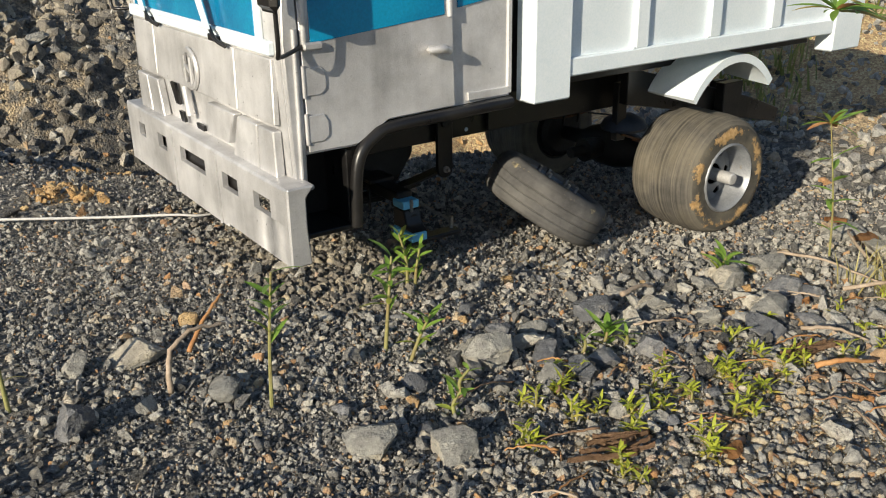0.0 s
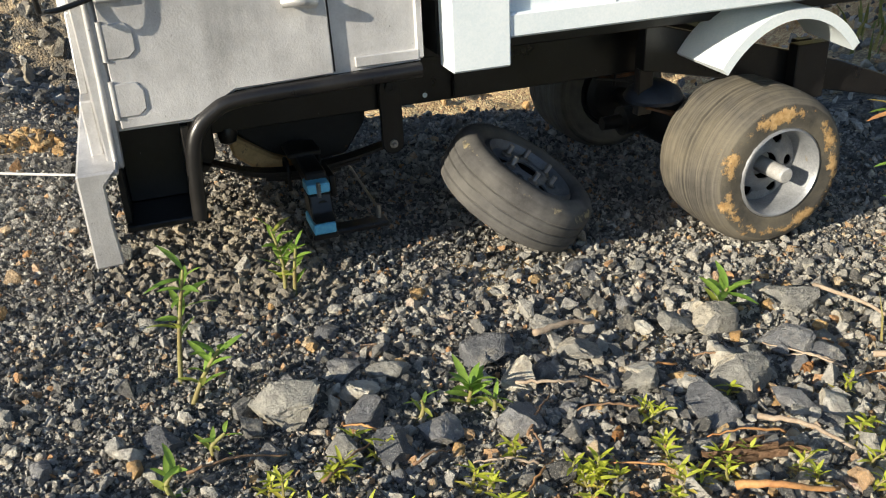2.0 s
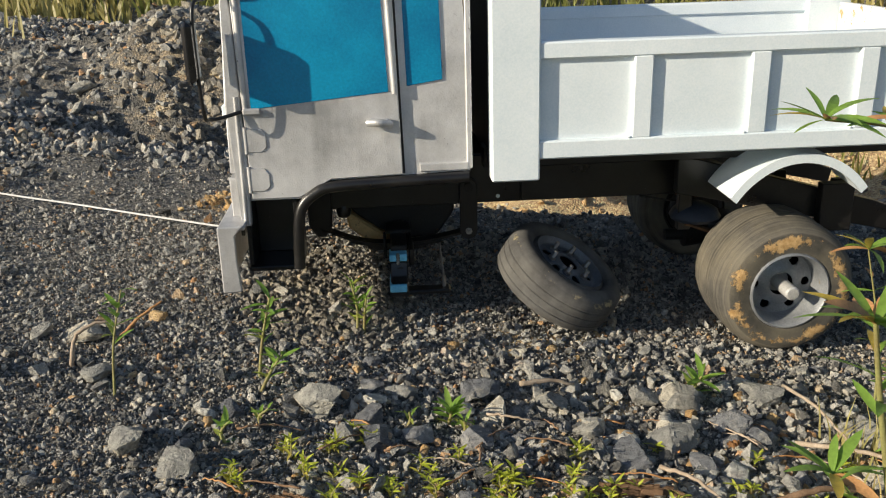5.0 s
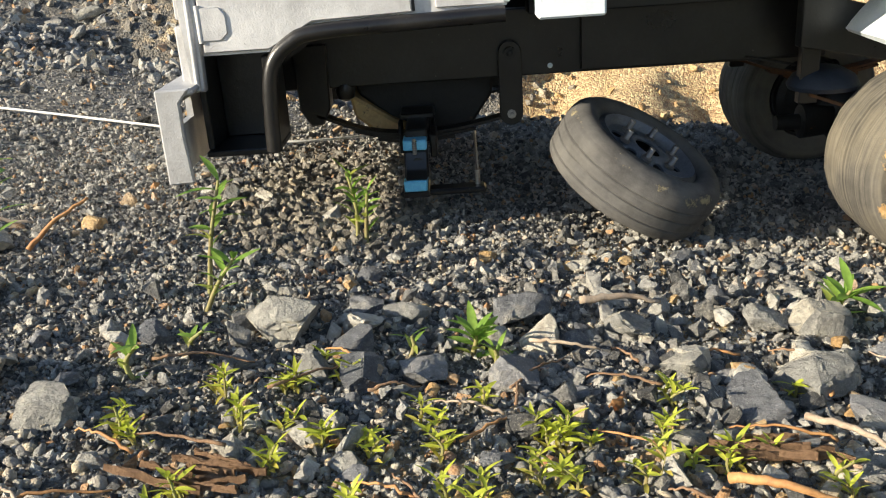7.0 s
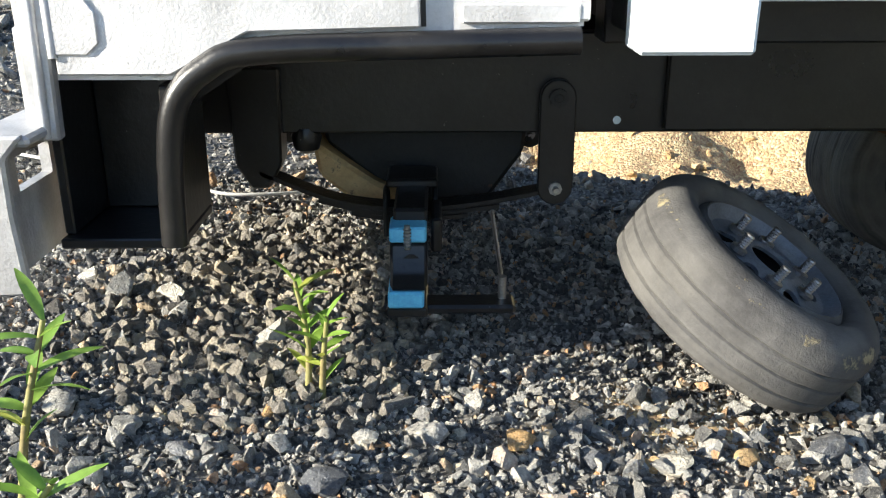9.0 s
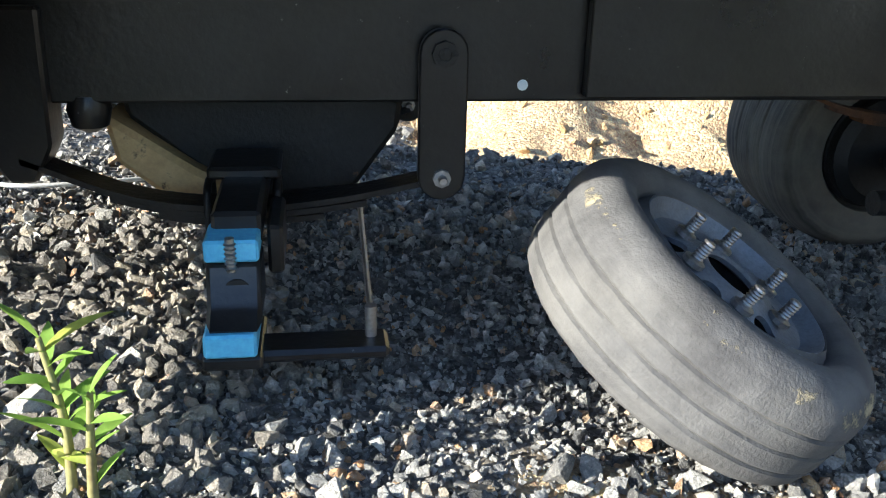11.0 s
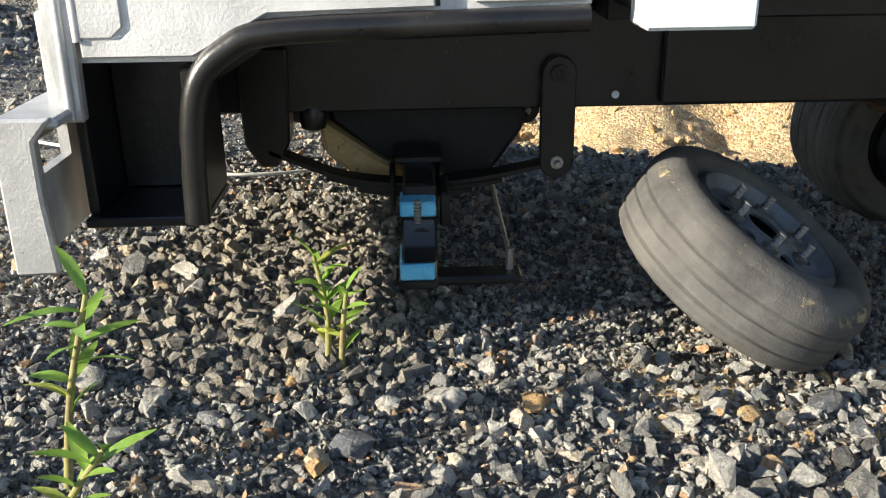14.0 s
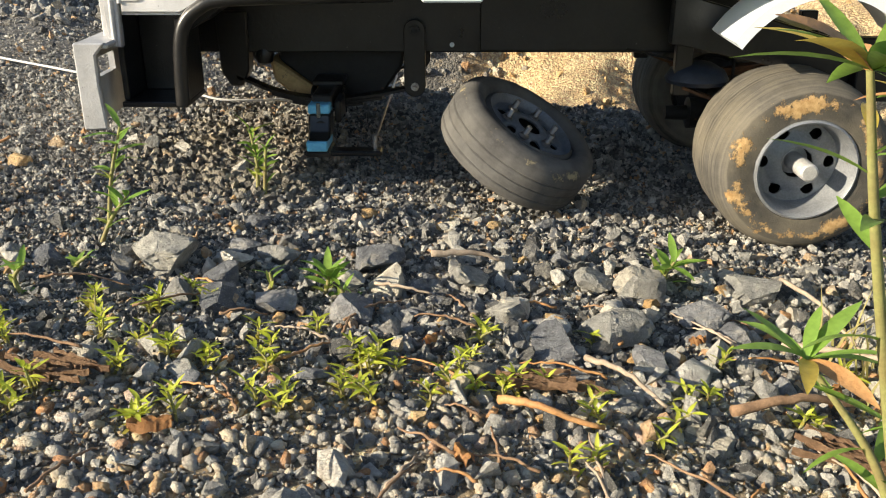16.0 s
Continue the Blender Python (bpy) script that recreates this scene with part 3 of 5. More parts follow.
# bumper with slots cut through
def bumper():
    b = bmesh.new()
    ys, zs = [0.480], [0.0945, 0.1215, 0.1335, 0.1445]
    slots = [(0.504, 0.531), (0.558, 0.586), (0.620, 0.674), (0.707, 0.729), (0.763, 0.780)]
    for a, c in slots:
        ys += [a, c]
    ys.append(0.810)
    for i in range(len(ys) - 1):
        for j in range(3):
            if j == 1 and i % 2 == 1:
                continue
            add_box(b, 0.2125, 0.2165, ys[i], ys[i + 1], zs[j], zs[j + 1], 0)
    bmesh.ops.remove_doubles(b, verts=b.verts, dist=1e-5)
    seen = {}
    for f in b.faces:
        seen.setdefault(tuple(round(c, 5) for c in f.calc_center_median()), []).append(f)
    bmesh.ops.delete(b, geom=[f for fs in seen.values() if len(fs) > 1 for f in fs], context="FACES")
    add_box(b, 0.2128, 0.2335, 0.4795, 0.811, 0.1425, 0.1462, 0.0012)
    for y0, y1 in ((0.4775, 0.4815), (0.8085, 0.8125)):
        add_prism(b, [(0.2125, 0.0935), (0.2270, 0.0940), (0.2255, 0.120), (0.2258, 0.139), (0.2325, 0.1465), (0.2130, 0.1465)], "y", y0, y1, 0.001)
    add_box(b, 0.2128, 0.2160, 0.585, 0.700, 0.0905, 0.0955, 0.001)
    for y in (0.595, 0.69):
        add_tube(b, [(0.2120, y, 0.0915), (0.2120, y, 0.143)], 0.0012, 6)
    return b


bumper_ob = part("front_bumper", bumper(), SILVER, truck, "silver bumper with five slots")
part("bumper_backing", box(0.2185, 0.2215, 0.545, 0.750, 0.117, 0.138, 0.0005), BLACK, bumper_ob, "dark backing behind the slots")

# black step boxes and arch tubes
for y, s in ((NEAR, 1), (FAR, -1)):
    well = part("step_well", box(0.2345, 0.2725, y + s * 0.038, y + s * 0.042, 0.107, 0.1595, 0.0006), BLACK, truck, "black-painted step well")
    part("step_plate", box(0.231, 0.2725, y + s * 0.001, y + s * 0.042, 0.1035, 0.107, 0.0006), BLACK, well)
    part("front_plate", box(0.231, 0.2345, y + s * 0.006, y + s * 0.042, 0.107, 0.1595, 0.0006), BLACK, well)
    part("rear_plate", box(0.268, 0.2725, y + s * 0.006, y + s * 0.042, 0.107, 0.158, 0.0006), BLACK, well)
    part("arch_tube", tube(smooth_path([(0.2700, y, 0.1055), (0.2715, y, 0.135), (0.2755, y, 0.154), (0.2860, y, 0.1645), (0.3010, y, 0.1695), (0.35, y, 0.1712), (0.4035, y, 0.1725)], 6), 0.0044, 10), BLACK, truck, "glossy black tube round the wheel arch")
    part("arch_liner", prism([(0.276, 0.150), (0.302, 0.167), (0.404, 0.170), (0.404, 0.176), (0.30, 0.1735), (0.276, 0.16)], "y", y + s * 0.014, y + s * 0.062), BLACK, truck)
part("cab_floor", box(0.236, 0.404, 0.502, 0.794, 0.168, 0.174, 0.001), BLACK, truck)


def mirror(y, s):
    m = bmesh.new()
    ym = y + s * 0.020
    add_tube(m, smooth_path([(0.236, y, 0.312), (0.222, y + s * 0.008, 0.310), (0.2145, ym, 0.301), (0.2145, ym, 0.236), (0.2185, y + s * 0.012, 0.2265), (0.240, y, 0.2295)], 6), 0.0014, 8)
    arm = part("mirror_arm", m, BLACK, truck)
    h = bmesh.new()
    add_box(h, 0.2075, 0.2145, ym - 0.012, ym + 0.012, 0.2535, 0.297, 0.004)
    part("mirror_head", h, BLACK, arm, "black mirror housing")
    part("mirror_clamp", box(0.2365, 0.250, y - 0.0005, y + s * 0.004, 0.3085, 0.3135, 0.001), SILVER, truck)
    part("mirror_clamp", box(0.2385, 0.252, y - 0.0005, y + s * 0.004, 0.2265, 0.2315, 0.0012), SILVER, truck)


mirror(NEAR, -1)
mirror(FAR, 1)

NAVY = surface("navy_grey_paint", [(0.3, (0.012, 0.018, 0.03)), (0.7, (0.03, 0.04, 0.06))], 60, 600, (0.4, 0.6), 0, 0.4, 0.0006)

# chassis
for y0, y1 in ((0.598, 0.608), (0.688, 0.698)):
    part("chassis_rail", prism([(0.245, 0.1205), (0.62, 0.1205), (0.62, 0.163), (0.245, 0.165)], "y", y0, y1, 0.0008), BLACK, truck, "black chassis rail")
for y0, y1 in ((0.552, 0.562), (0.734, 0.744)):
    part("rear_frame_arm", prism([(0.585, 0.134), (0.60, 0.1315), (0.812, 0.0845), (0.815, 0.0995), (0.76, 0.120), (0.60, 0.164), (0.585, 0.166)], "y", y0, y1, 0.0008), BLACK, truck, "black drop-tail frame arm")
# White disc on the rail; its colour stands for light through a drilled hole.
part("rail_hole_light", lathe([(0.0018, 0), (0.0018, 0.0006), (0, 0.0006), (0, 0)], pose(0.438, 0.5982, 0.126, 90, 0, 0), 12, closed=False), WHITE, truck, "small white disc for light through a drilled hole")
for x in (0.27, 0.45, 0.58, 0.70):
    z = 0.142 if x < 0.6 else 0.125
    part("cross_member", box(x - 0.006, x + 0.006, 0.6085, 0.6875, z - 0.006, z + 0.010, 0.0008), BLACK, truck)
part("subframe", box(0.42, 0.84, 0.545, 0.565, 0.1655, 0.183, 0.0008), BLACK, truck)
part("subframe", box(0.42, 0.84, 0.731, 0.751, 0.1655, 0.183, 0.0008), BLACK, truck)
part("skirt", box(0.458, 0.61, 0.5925, 0.5972, 0.1225, 0.166, 0.0006), BLACK, truck)


def bolt(m, r, l, parent, name="bolt", mat=None):
    b = lathe([(0, 0), (r * 1.9, 0), (r * 1.9, r), (r, r), (r, l * 0.9), (r * 0.8, l), (0, l)], m, 8, closed=False)
    return part(name, b, mat or DARK, parent)


def strap(x, y, z0, z1, w):
    """A flat hanger strap with rounded ends and its bolts."""
    pts = [(x + w * math.cos(a), z1 - w + w * math.sin(a)) for a in np.linspace(0, math.pi, 9)] + [(x + w * math.cos(a), z0 + w + w * math.sin(a)) for a in np.linspace(math.pi, 2 * math.pi, 9)]
    s_ = part("spring_hanger", prism(pts, "y", y - 0.004, y, 0.0006), BLACK, truck)
    bolt(pose(x, y - 0.004, z0 + w, 90, 0, 0), 0.0016, 0.005, s_, mat=STEEL)
    bolt(pose(x, y - 0.004, z1 - w, 90, 0, 0), 0.0022, 0.002, s_)
    return s_


def leaf_spring(y, xa, za, xm, zm, xb, zb, name="leaf_spring", mat=DARK):
    s_ = bmesh.new()
    for k, f in ((0, 1.0), (1, 0.62), (2, 0.4)):
        path = smooth_path([(xm + (xa - xm) * f, y, zm + (za - zm) * f * f - k * 0.0022), (xm + (xa - xm) * f * 0.5, y, zm + (za - zm) * f * f * 0.22 - k * 0.0022), (xm, y, zm - k * 0.0022), (xm + (xb - xm) * f * 0.5, y, zm + (zb - zm) * f * f * 0.3 - k * 0.0022), (xm + (xb - xm) * f, y, zm + (zb - zm) * f * f - k * 0.0022)], 5)
        lo = []
        for p in path:
            lo.append([s_.verts.new(p + Vector((0, dy, dz))) for dy, dz in ((-0.006, -0.001), (0.006, -0.001), (0.006, 0.001), (-0.006, 0.001))])
        for a, b in zip(lo, lo[1:]):
            for i in range(4):
                s_.faces.new((a[i], a[(i + 1) % 4], b[(i + 1) % 4], b[i]))
        s_.faces.new(lo[0])
        s_.faces.new(lo[-1][::-1])
    ob = part(name, s_, mat, truck)
    for dx in (-0.011, 0.011):
        part("u_bolt", tube(smooth_path([(xm + dx, y - 0.007, zm - 0.012), (xm + dx, y - 0.007, zm + 0.006), (xm + dx, y + 0.007, zm + 0.006), (xm + dx, y + 0.007, zm - 0.012)], 4), 0.0013, 8), DARK, ob)
    return ob


for y, s in ((0.603, -1), (0.693, 1)):
    strap(0.411, y - 0.008 if s < 0 else y + 0.012, 0.0890, 0.1450, 0.0078)
    part("front_hanger", prism([(0.268, 0.150), (0.291, 0.150), (0.290, 0.108), (0.284, 0.0965), (0.276, 0.0965), (0.2695, 0.107)], "y", y - 0.010, y + 0.006, 0.001), BLACK, truck)
    part("bump_stop", lathe([(0, 0), (0.0056, 0), (0.007, -0.0045), (0.0056, -0.010), (0.002, -0.012), (0, -0.012)], pose(0.300, y, 0.1225), 14, closed=False), BLACK, truck)
    leaf_spring(y - 0.004 * (s < 0), 0.280, 0.1035, 0.3465, 0.0865, 0.411, 0.0955, mat=SPRING)
part("front_axle", add_box(box(0.3405, 0.3545, 0.556, 0.740, 0.0885, 0.0985, 0.0012), 0.336, 0.359, 0.590, 0.614, 0.0975, 0.1015, 0.001), BLACK, truck, "black square front axle")


def knuckle(y, s):
    blue = SKYBLUE if s < 0 else BLACK
    out = s * 0.012
    k = part("steering_knuckle", add_box(prism([(y + s * 0.0080, 0.0870), (y - s * 0.008, 0.0870), (y - s * 0.008, 0.0710), (y + out + s * 0.0078, 0.0710), (y + out * 0.4 + s * 0.0072, 0.0755)], "x", 0.3395, 0.3545, 0.0012), 0.338, 0.3545, y + out - 0.0075, y + 0.0075, 0.0595, 0.0635, 0.0008), BLACK, truck, "black steering knuckle")
    part("knuckle_top", box(0.3392, 0.3542, y - 0.0085, y + 0.0075, 0.0872, 0.0937, 0.0008), blue, k, "pale blue painted plate" if s < 0 else "")
    part("knuckle_base", box(0.3388, 0.3532, y + out - 0.0085, y + 0.0075, 0.0638, 0.0708, 0.0008), blue, k, "pale blue painted plate" if s < 0 else "")
    pin = bmesh.new()
    add_tube(pin, [(0.3465, y - 0.0088, 0.0850), (0.3465, y - 0.0088, 0.0948)], 0.0013, 10)
    for i in range(6):
        add_lathe(pin, [(0.0012, 0), (0.0018, 0.0005), (0.0012, 0.001)], pose(0.3465, y - 0.0088, 0.0855 + i * 0.0014), 10)
    part("king_pin", pin, STEEL, k, "threaded steel pin")
    part("steering_arm", box(0.3358, 0.3900, y + out - 0.004, y + out + 0.009, 0.0592, 0.0630, 0.0012), BLACK, k, "black flat steering arm")
    part("knuckle_web", box(0.3560, 0.3605, y + 0.002, y + 0.030, 0.0790, 0.094, 0.001), BLACK, k)
    part("stub_axle", tube([(0.348, y, 0.079), (0.348, y + s * 0.010, 0.079)], 0.004, 12), DARK, k)


knuckle(0.5545, -1)
knuckle(0.7415, 1)
part("tie_rod", add_tube(tube([(0.3850, 0.546, 0.0690), (0.3876, 0.742, 0.0745)], 0.0010, 8), [(0.3850, 0.547, 0.0620), (0.3850, 0.547, 0.0725)], 0.0018, 8), STEEL, truck, "thin steel tie rod")

# engine and oil pan under the cab
eng = bmesh.new()
add_prism(eng, [(0.300, 0.150), (0.306, 0.110), (0.328, 0.092), (0.350, 0.080), (0.384, 0.083), (0.400, 0.105), (0.405, 0.150)], "y", 0.625, 0.700, 0.002)
engine = part("motor_housing", eng, DARK, truck, "dark greasy motor housing")
part("oil_pan", prism([(0.300, 0.113), (0.330, 0.0925), (0.344, 0.0865), (0.344, 0.074), (0.323, 0.079), (0.303, 0.096)], "y", 0.617, 0.690, 0.002), TAN, engine, "tan plastic pan")

# tipper bed
bed_ob = part("bed_floor", box(0.455, 0.835, 0.5, 0.796, 0.184, 0.190, 0.001), WHITE, truck, "white-painted steel bed")


def bed_side(y, s):
    """One bed wall with framed panels; s points inwards."""
    part("bed_panel", box(0.455, 0.838, y + s * 0.0050, y + s * 0.0090, 0.186, 0.270, 0.0005), WHITE, bed_ob)
    part("top_rail", box(0.455, 0.838, y, y + s * 0.0125, 0.2590, 0.2715, 0.0012), WHITE, bed_ob)
    part("bottom_rail", box(0.455, 0.80, y, y + s * 0.0135, 0.1845, 0.1985, 0.0012), WHITE, bed_ob)
    for x in (0.527, 0.6155, 0.6985):
        part("rib", box(x, x + 0.0145, y + s * 0.0005, y + s * 0.0055, 0.198, 0.2595, 0.001), WHITE, bed_ob)
        part("weld_bead", lathe([(0, -0.001), (0.0018, -0.0008), (0.0022, 0.0006), (0.001, 0.0016), (0, 0.0016)], pose(x - 0.002, y + s * 0.002, 0.1988), 8, closed=False), WHITE, bed_ob)
    part("front_post", box(0.4205, 0.457, y - s * 0.0015, y + s * 0.020, 0.1685, 0.3405, 0.0012), WHITE, bed_ob)
    part("rear_post", box(0.795, 0.8415, y - s * 0.0015, y + s * 0.018, 0.1675, 0.2735, 0.0012), WHITE, bed_ob)
    ear = [(0.803, 0.262), (0.803, 0.283), (0.808, 0.292), (0.818, 0.297), (0.832, 0.296), (0.841, 0.288), (0.8425, 0.262)]
    part("hinge_ear", prism(ear, "y", y + s * 0.004, y + s * 0.010, 0.001), MUDWHITE, bed_ob, "white hinge lug with rust stains")


MUDWHITE = surface("rusty_white_paint", [(0.3, (0.72, 0.72, 0.68)), (0.7, (0.8, 0.8, 0.77))], 30, 600, (0.4, 0.6), 0, 0.3, 0.0006, (0.5, 0.28, 0.1), 55, 0.55)
bed_side(0.4905, 1)
bed_side(0.8055, -1)
# Dark box added for the shaded, grimy headboard face between cab and bed.
part("gap_shade_panel", box(0.4225, 0.4405, 0.520, 0.776, 0.172, 0.330, 0.001), DARK, bed_ob, "added dark panel for the shaded, grimy gap behind the cab")
part("headboard", box(0.442, 0.452, 0.505, 0.791, 0.185, 0.338, 0.001), WHITE, bed_ob)
part("headboard_cap", box(0.4215, 0.456, 0.508, 0.788, 0.331, 0.3395, 0.001), WHITE, bed_ob)
part("tailgate", box(0.828, 0.836, 0.510, 0.786, 0.190, 0.268, 0.001), MUDWHITE, bed_ob, "white tailgate with rust spots")


# rear wheels, axle, mudguards
def tyre_profile(r, w, rr):
    return [(rr, w * 0.06), (rr + 0.002, 0.0), (r * 0.76, -0.0014), (r * 0.86, -0.0006), (r * 0.925, w * 0.03), (r * 0.967, w * 0.085), (r * 0.99, w * 0.16), (r, w * 0.24), (r * 1.004, w * 0.31), (r * 0.992, w * 0.325), (r * 1.006, w * 0.34), (r * 1.008, w * 0.5), (r * 0.996, w * 0.515), (r * 1.008, w * 0.53), (r * 1.006, w * 0.66), (r * 0.992, w * 0.675), (r * 1.004, w * 0.69), (r, w * 0.8), (r * 0.975, w * 0.915), (r * 0.91, w - 0.0012), (r * 0.80, w + 0.0012), (rr + 0.002, w), (rr, w * 0.94)]


def round_tyre(r, w, rr):
    """A softer tyre with rounded shoulders and three fine grooves."""
    prof = [(rr - 0.001, w * 0.12), (rr, 0.0015)]
    for a in np.linspace(-150, -20, 10):
        prof.append((r - 0.0115 + 0.0115 * math.cos(radians(a)) * (1.0 if a > -90 else 0.75), 0.0105 + 0.0115 * math.sin(radians(a))))
    for f in (0.36, 0.56, 0.76):
        prof += [(r + 0.0002, w * f - 0.0009), (r - 0.0007, w * f), (r + 0.0002, w * f + 0.0009)]
    for a in np.linspace(20, 150, 8):
        prof.append((r - 0.007 + 0.007 * math.cos(radians(a)), w - 0.0065 + 0.007 * math.sin(radians(a))))
    return prof + [(rr, w), (rr - 0.001, w * 0.9)]


def rim_mesh(m, rr, deep, holes, hole_r, ring, bore, seg=60):
    """A dished rim whose disc has real round holes: a flat grid of quads with the holes left open, then thickened."""
    b = bmesh.new()
    add_lathe(b, [(rr + 0.0012, -0.001), (rr + 0.002, 0.001), (rr - 0.001, 0.003), (rr - 0.0035, deep), (rr - 0.0045, deep), (rr - 0.002, 0.002), (rr, -0.0015)], m, seg)
    disc = bmesh.new()
    step = rr / 26
    n = 27
    grid = {}
    centres = [(ring * math.cos(2 * math.pi * k / holes), ring * math.sin(2 * math.pi * k / holes), hole_r) for k in range(holes)] + [(0, 0, bore)]

    def vert(i, j):
        if (i, j) not in grid:
            x, y = i * step, j * step
            d = math.hypot(x, y)
            if d > rr - 0.003:
                x, y = x * (rr - 0.003) / d, y * (rr - 0.003) / d
            for cx, cy, cr in centres:
                e = math.hypot(x - cx, y - cy)
                if 1e-6 < e < cr + step * 0.7:
                    x, y = cx + (x - cx) * cr / e, cy + (y - cy) * cr / e
            d = math.hypot(x, y)
            h = deep - 0.0035 * max(0.0, 1 - abs(d - rr * 0.35) / (rr * 0.3))
            grid[(i, j)] = disc.verts.new(m @ Vector((x, y, h)))
        return grid[(i, j)]

    for i in range(-n, n):
        for j in range(-n, n):
            x, y = (i + 0.5) * step, (j + 0.5) * step
            if math.hypot(x, y) > rr - 0.002 or any(math.hypot(x - cx, y - cy) < cr - step * 0.1 for cx, cy, cr in centres):
                continue
            q = [vert(i, j), vert(i + 1, j), vert(i + 1, j + 1), vert(i, j + 1)]
            try:
                disc.faces.new(q)
            except ValueError:
                pass
    bmesh.ops.dissolve_degenerate(disc, dist=1e-6, edges=disc.edges)
    bmesh.ops.recalc_face_normals(disc, faces=disc.faces)
    bmesh.ops.solidify(disc, geom=disc.faces[:], thickness=0.0016)
    merge(b, disc)
    return b


def rear_wheel(y, s, parent):
    """Dual rear wheel; its outer face lies at y and s points inwards."""
    m = pose(0.665, y, 0.0642, -90 if s > 0 else 90, 0, 0)
    W = 0.073
    t = lathe(tyre_profile(0.0572, W, 0.0315), m, 72, 0.00025)
    wheel = part("rear_wheel", t, RUBBER_MUD, parent, "worn muddy rubber tyre")
    rim_ob = part("rim", rim_mesh(m, 0.0315, 0.022, 6, 0.0040, 0.0215, 0.0102), RIM, wheel, "grey painted dished rim")
    part("rim_barrel", lathe([(0.0312, 0.026), (0.0312, W * 0.97), (0.0295, W * 0.97), (0.0295, 0.026)], m, 40), DARK, wheel)
    part("brake_drum", lathe([(0, W - 0.012), (0.0295, W - 0.012), (0.0295, W + 0.004), (0.024, W + 0.008), (0, W + 0.008)], m, 32, closed=False), DARK, wheel, "dark greasy brake drum")
    part("axle_cap", lathe([(0, -0.006), (0.0045, -0.006), (0.0058, -0.005), (0.006, 0.024), (0.0095, 0.025), (0.0095, 0.034), (0, 0.034)], m, 20, closed=False), BARE_STEEL, wheel, "bare steel axle end")
    return wheel


rear_wheel(0.494, 1, truck)
rear_wheel(0.802, -1, truck)
part("rear_axle", lathe([(0, -0.082), (0.007, -0.082), (0.0085, -0.045), (0.017, -0.03), (0.022, -0.012), (0.022, 0.012), (0.017, 0.03), (0.0085, 0.045), (0.007, 0.082), (0, 0.082)], pose(0.668, CY, 0.0625, 90, 0, 0), 24, closed=False), DARK, truck, "dark greasy rear axle with differential")
part("pinion_shaft", lathe([(0, 0), (0.010, 0), (0.012, 0.018), (0.0125, 0.024), (0.006, 0.025), (0.0055, 0.042), (0, 0.042)], pose(0.650, CY, 0.0645, 0, -90, 0), 18, closed=False), DARK, truck)
for y in (0.575, 0.721):
    leaf_spring(y, 0.600, 0.101, 0.668, 0.086, 0.738, 0.101, "rear_leaf_spring", RUST)
    part("rear_hanger", box(0.594, 0.606, y - 0.004, y + 0.004, 0.095, 0.150, 0.0008), BLACK, truck)
    part("rear_hanger", box(0.732, 0.746, y - 0.004, y + 0.004, 0.095, 0.135, 0.0008), BLACK, truck)

part("spring_pad", lathe([(0, 0.012), (0.010, 0.011), (0.019, 0.006), (0.0225, 0.0), (0.021, -0.003), (0, -0.003)], pose(0.612, 0.580, 0.106), 24, closed=False), NAVY, truck, "dark blue-grey rounded pad over the spring")
part("brake_pipe", tube(smooth_path([(0.560, 0.575, 0.127), (0.585, 0.58, 0.121), (0.60, 0.585, 0.117)], 5), 0.0009, 6), DARK, truck)


def mudguard(y0, y1):
    b = bmesh.new()
    cx, cz, r = 0.668, 0.090, 0.088
    angs = [radians(a) for a in np.linspace(142, 42, 22)]
    def ring(y, rad):
        return [b.verts.new((cx + rad * 0.82 * math.cos(a), y, cz + rad * math.sin(a))) for a in angs]
    a0, a1, c0, c1 = ring(y0, r), ring(y1, r), ring(y0, r - 0.0075), ring(y1, r - 0.003)
    for i in range(len(angs) - 1):
        for p, q in ((a0, a1), (a1, c1), (c1, c0), (c0, a0)):
            b.faces.new((p[i], p[i + 1], q[i + 1], q[i]))
    for i in (0, len(angs) - 1):
        b.faces.new((a0[i], a1[i], c1[i], c0[i]))
    return b


part("rear_block", box(0.707, 0.735, 0.5405, 0.5515, 0.098, 0.140, 0.0008), BLACK, truck)
part("mudguard", mudguard(0.499, 0.552), WHITE, truck, "white arched mudguard")
part("mudguard", mudguard(0.744, 0.797), WHITE, truck, "white arched mudguard")

# ---- loose wheel leaning in the front arch ----
AX = Vector((0.50, -0.215, 0.838)).normalized()
WM = Matrix.Translation((0.4915, 0.5415, 0.0808)) @ (-AX).to_track_quat("Z", "Y").to_matrix().to_4x4()
loose = thing("loose_wheel", (0.50, 0.545, 0.045), "detached worn rubber front wheel lying tilted on the gravel", "wheel")
part("tyre", lathe(round_tyre(0.0542, 0.036, 0.0328), WM @ pose(0, 0, -0.004), 80, 0.0002), LOOSE_RUBBER, loose, "grey worn rubber tyre")
rim2 = part("rim", rim_mesh(WM @ pose(0, 0, -0.0005, 0, 0, 20), 0.0322, 0.0032, 6, 0.0044, 0.0205, 0.0088), RIM_DARK, loose, "blue-grey painted rim with round holes")
part("rim_barrel", lathe([(0.0310, 0.008), (0.0310, 0.030), (0.029, 0.030), (0.029, 0.008)], WM, 40), DARK, rim2)
# Dark disc added behind the rim so its holes read as shaded.
part("hole_shade_disc", lathe([(0, 0.014), (0.0288, 0.014), (0.0288, 0.017), (0, 0.017)], WM, 32, closed=False), DARK, rim2, "added dark disc standing for the shade inside the rim holes")
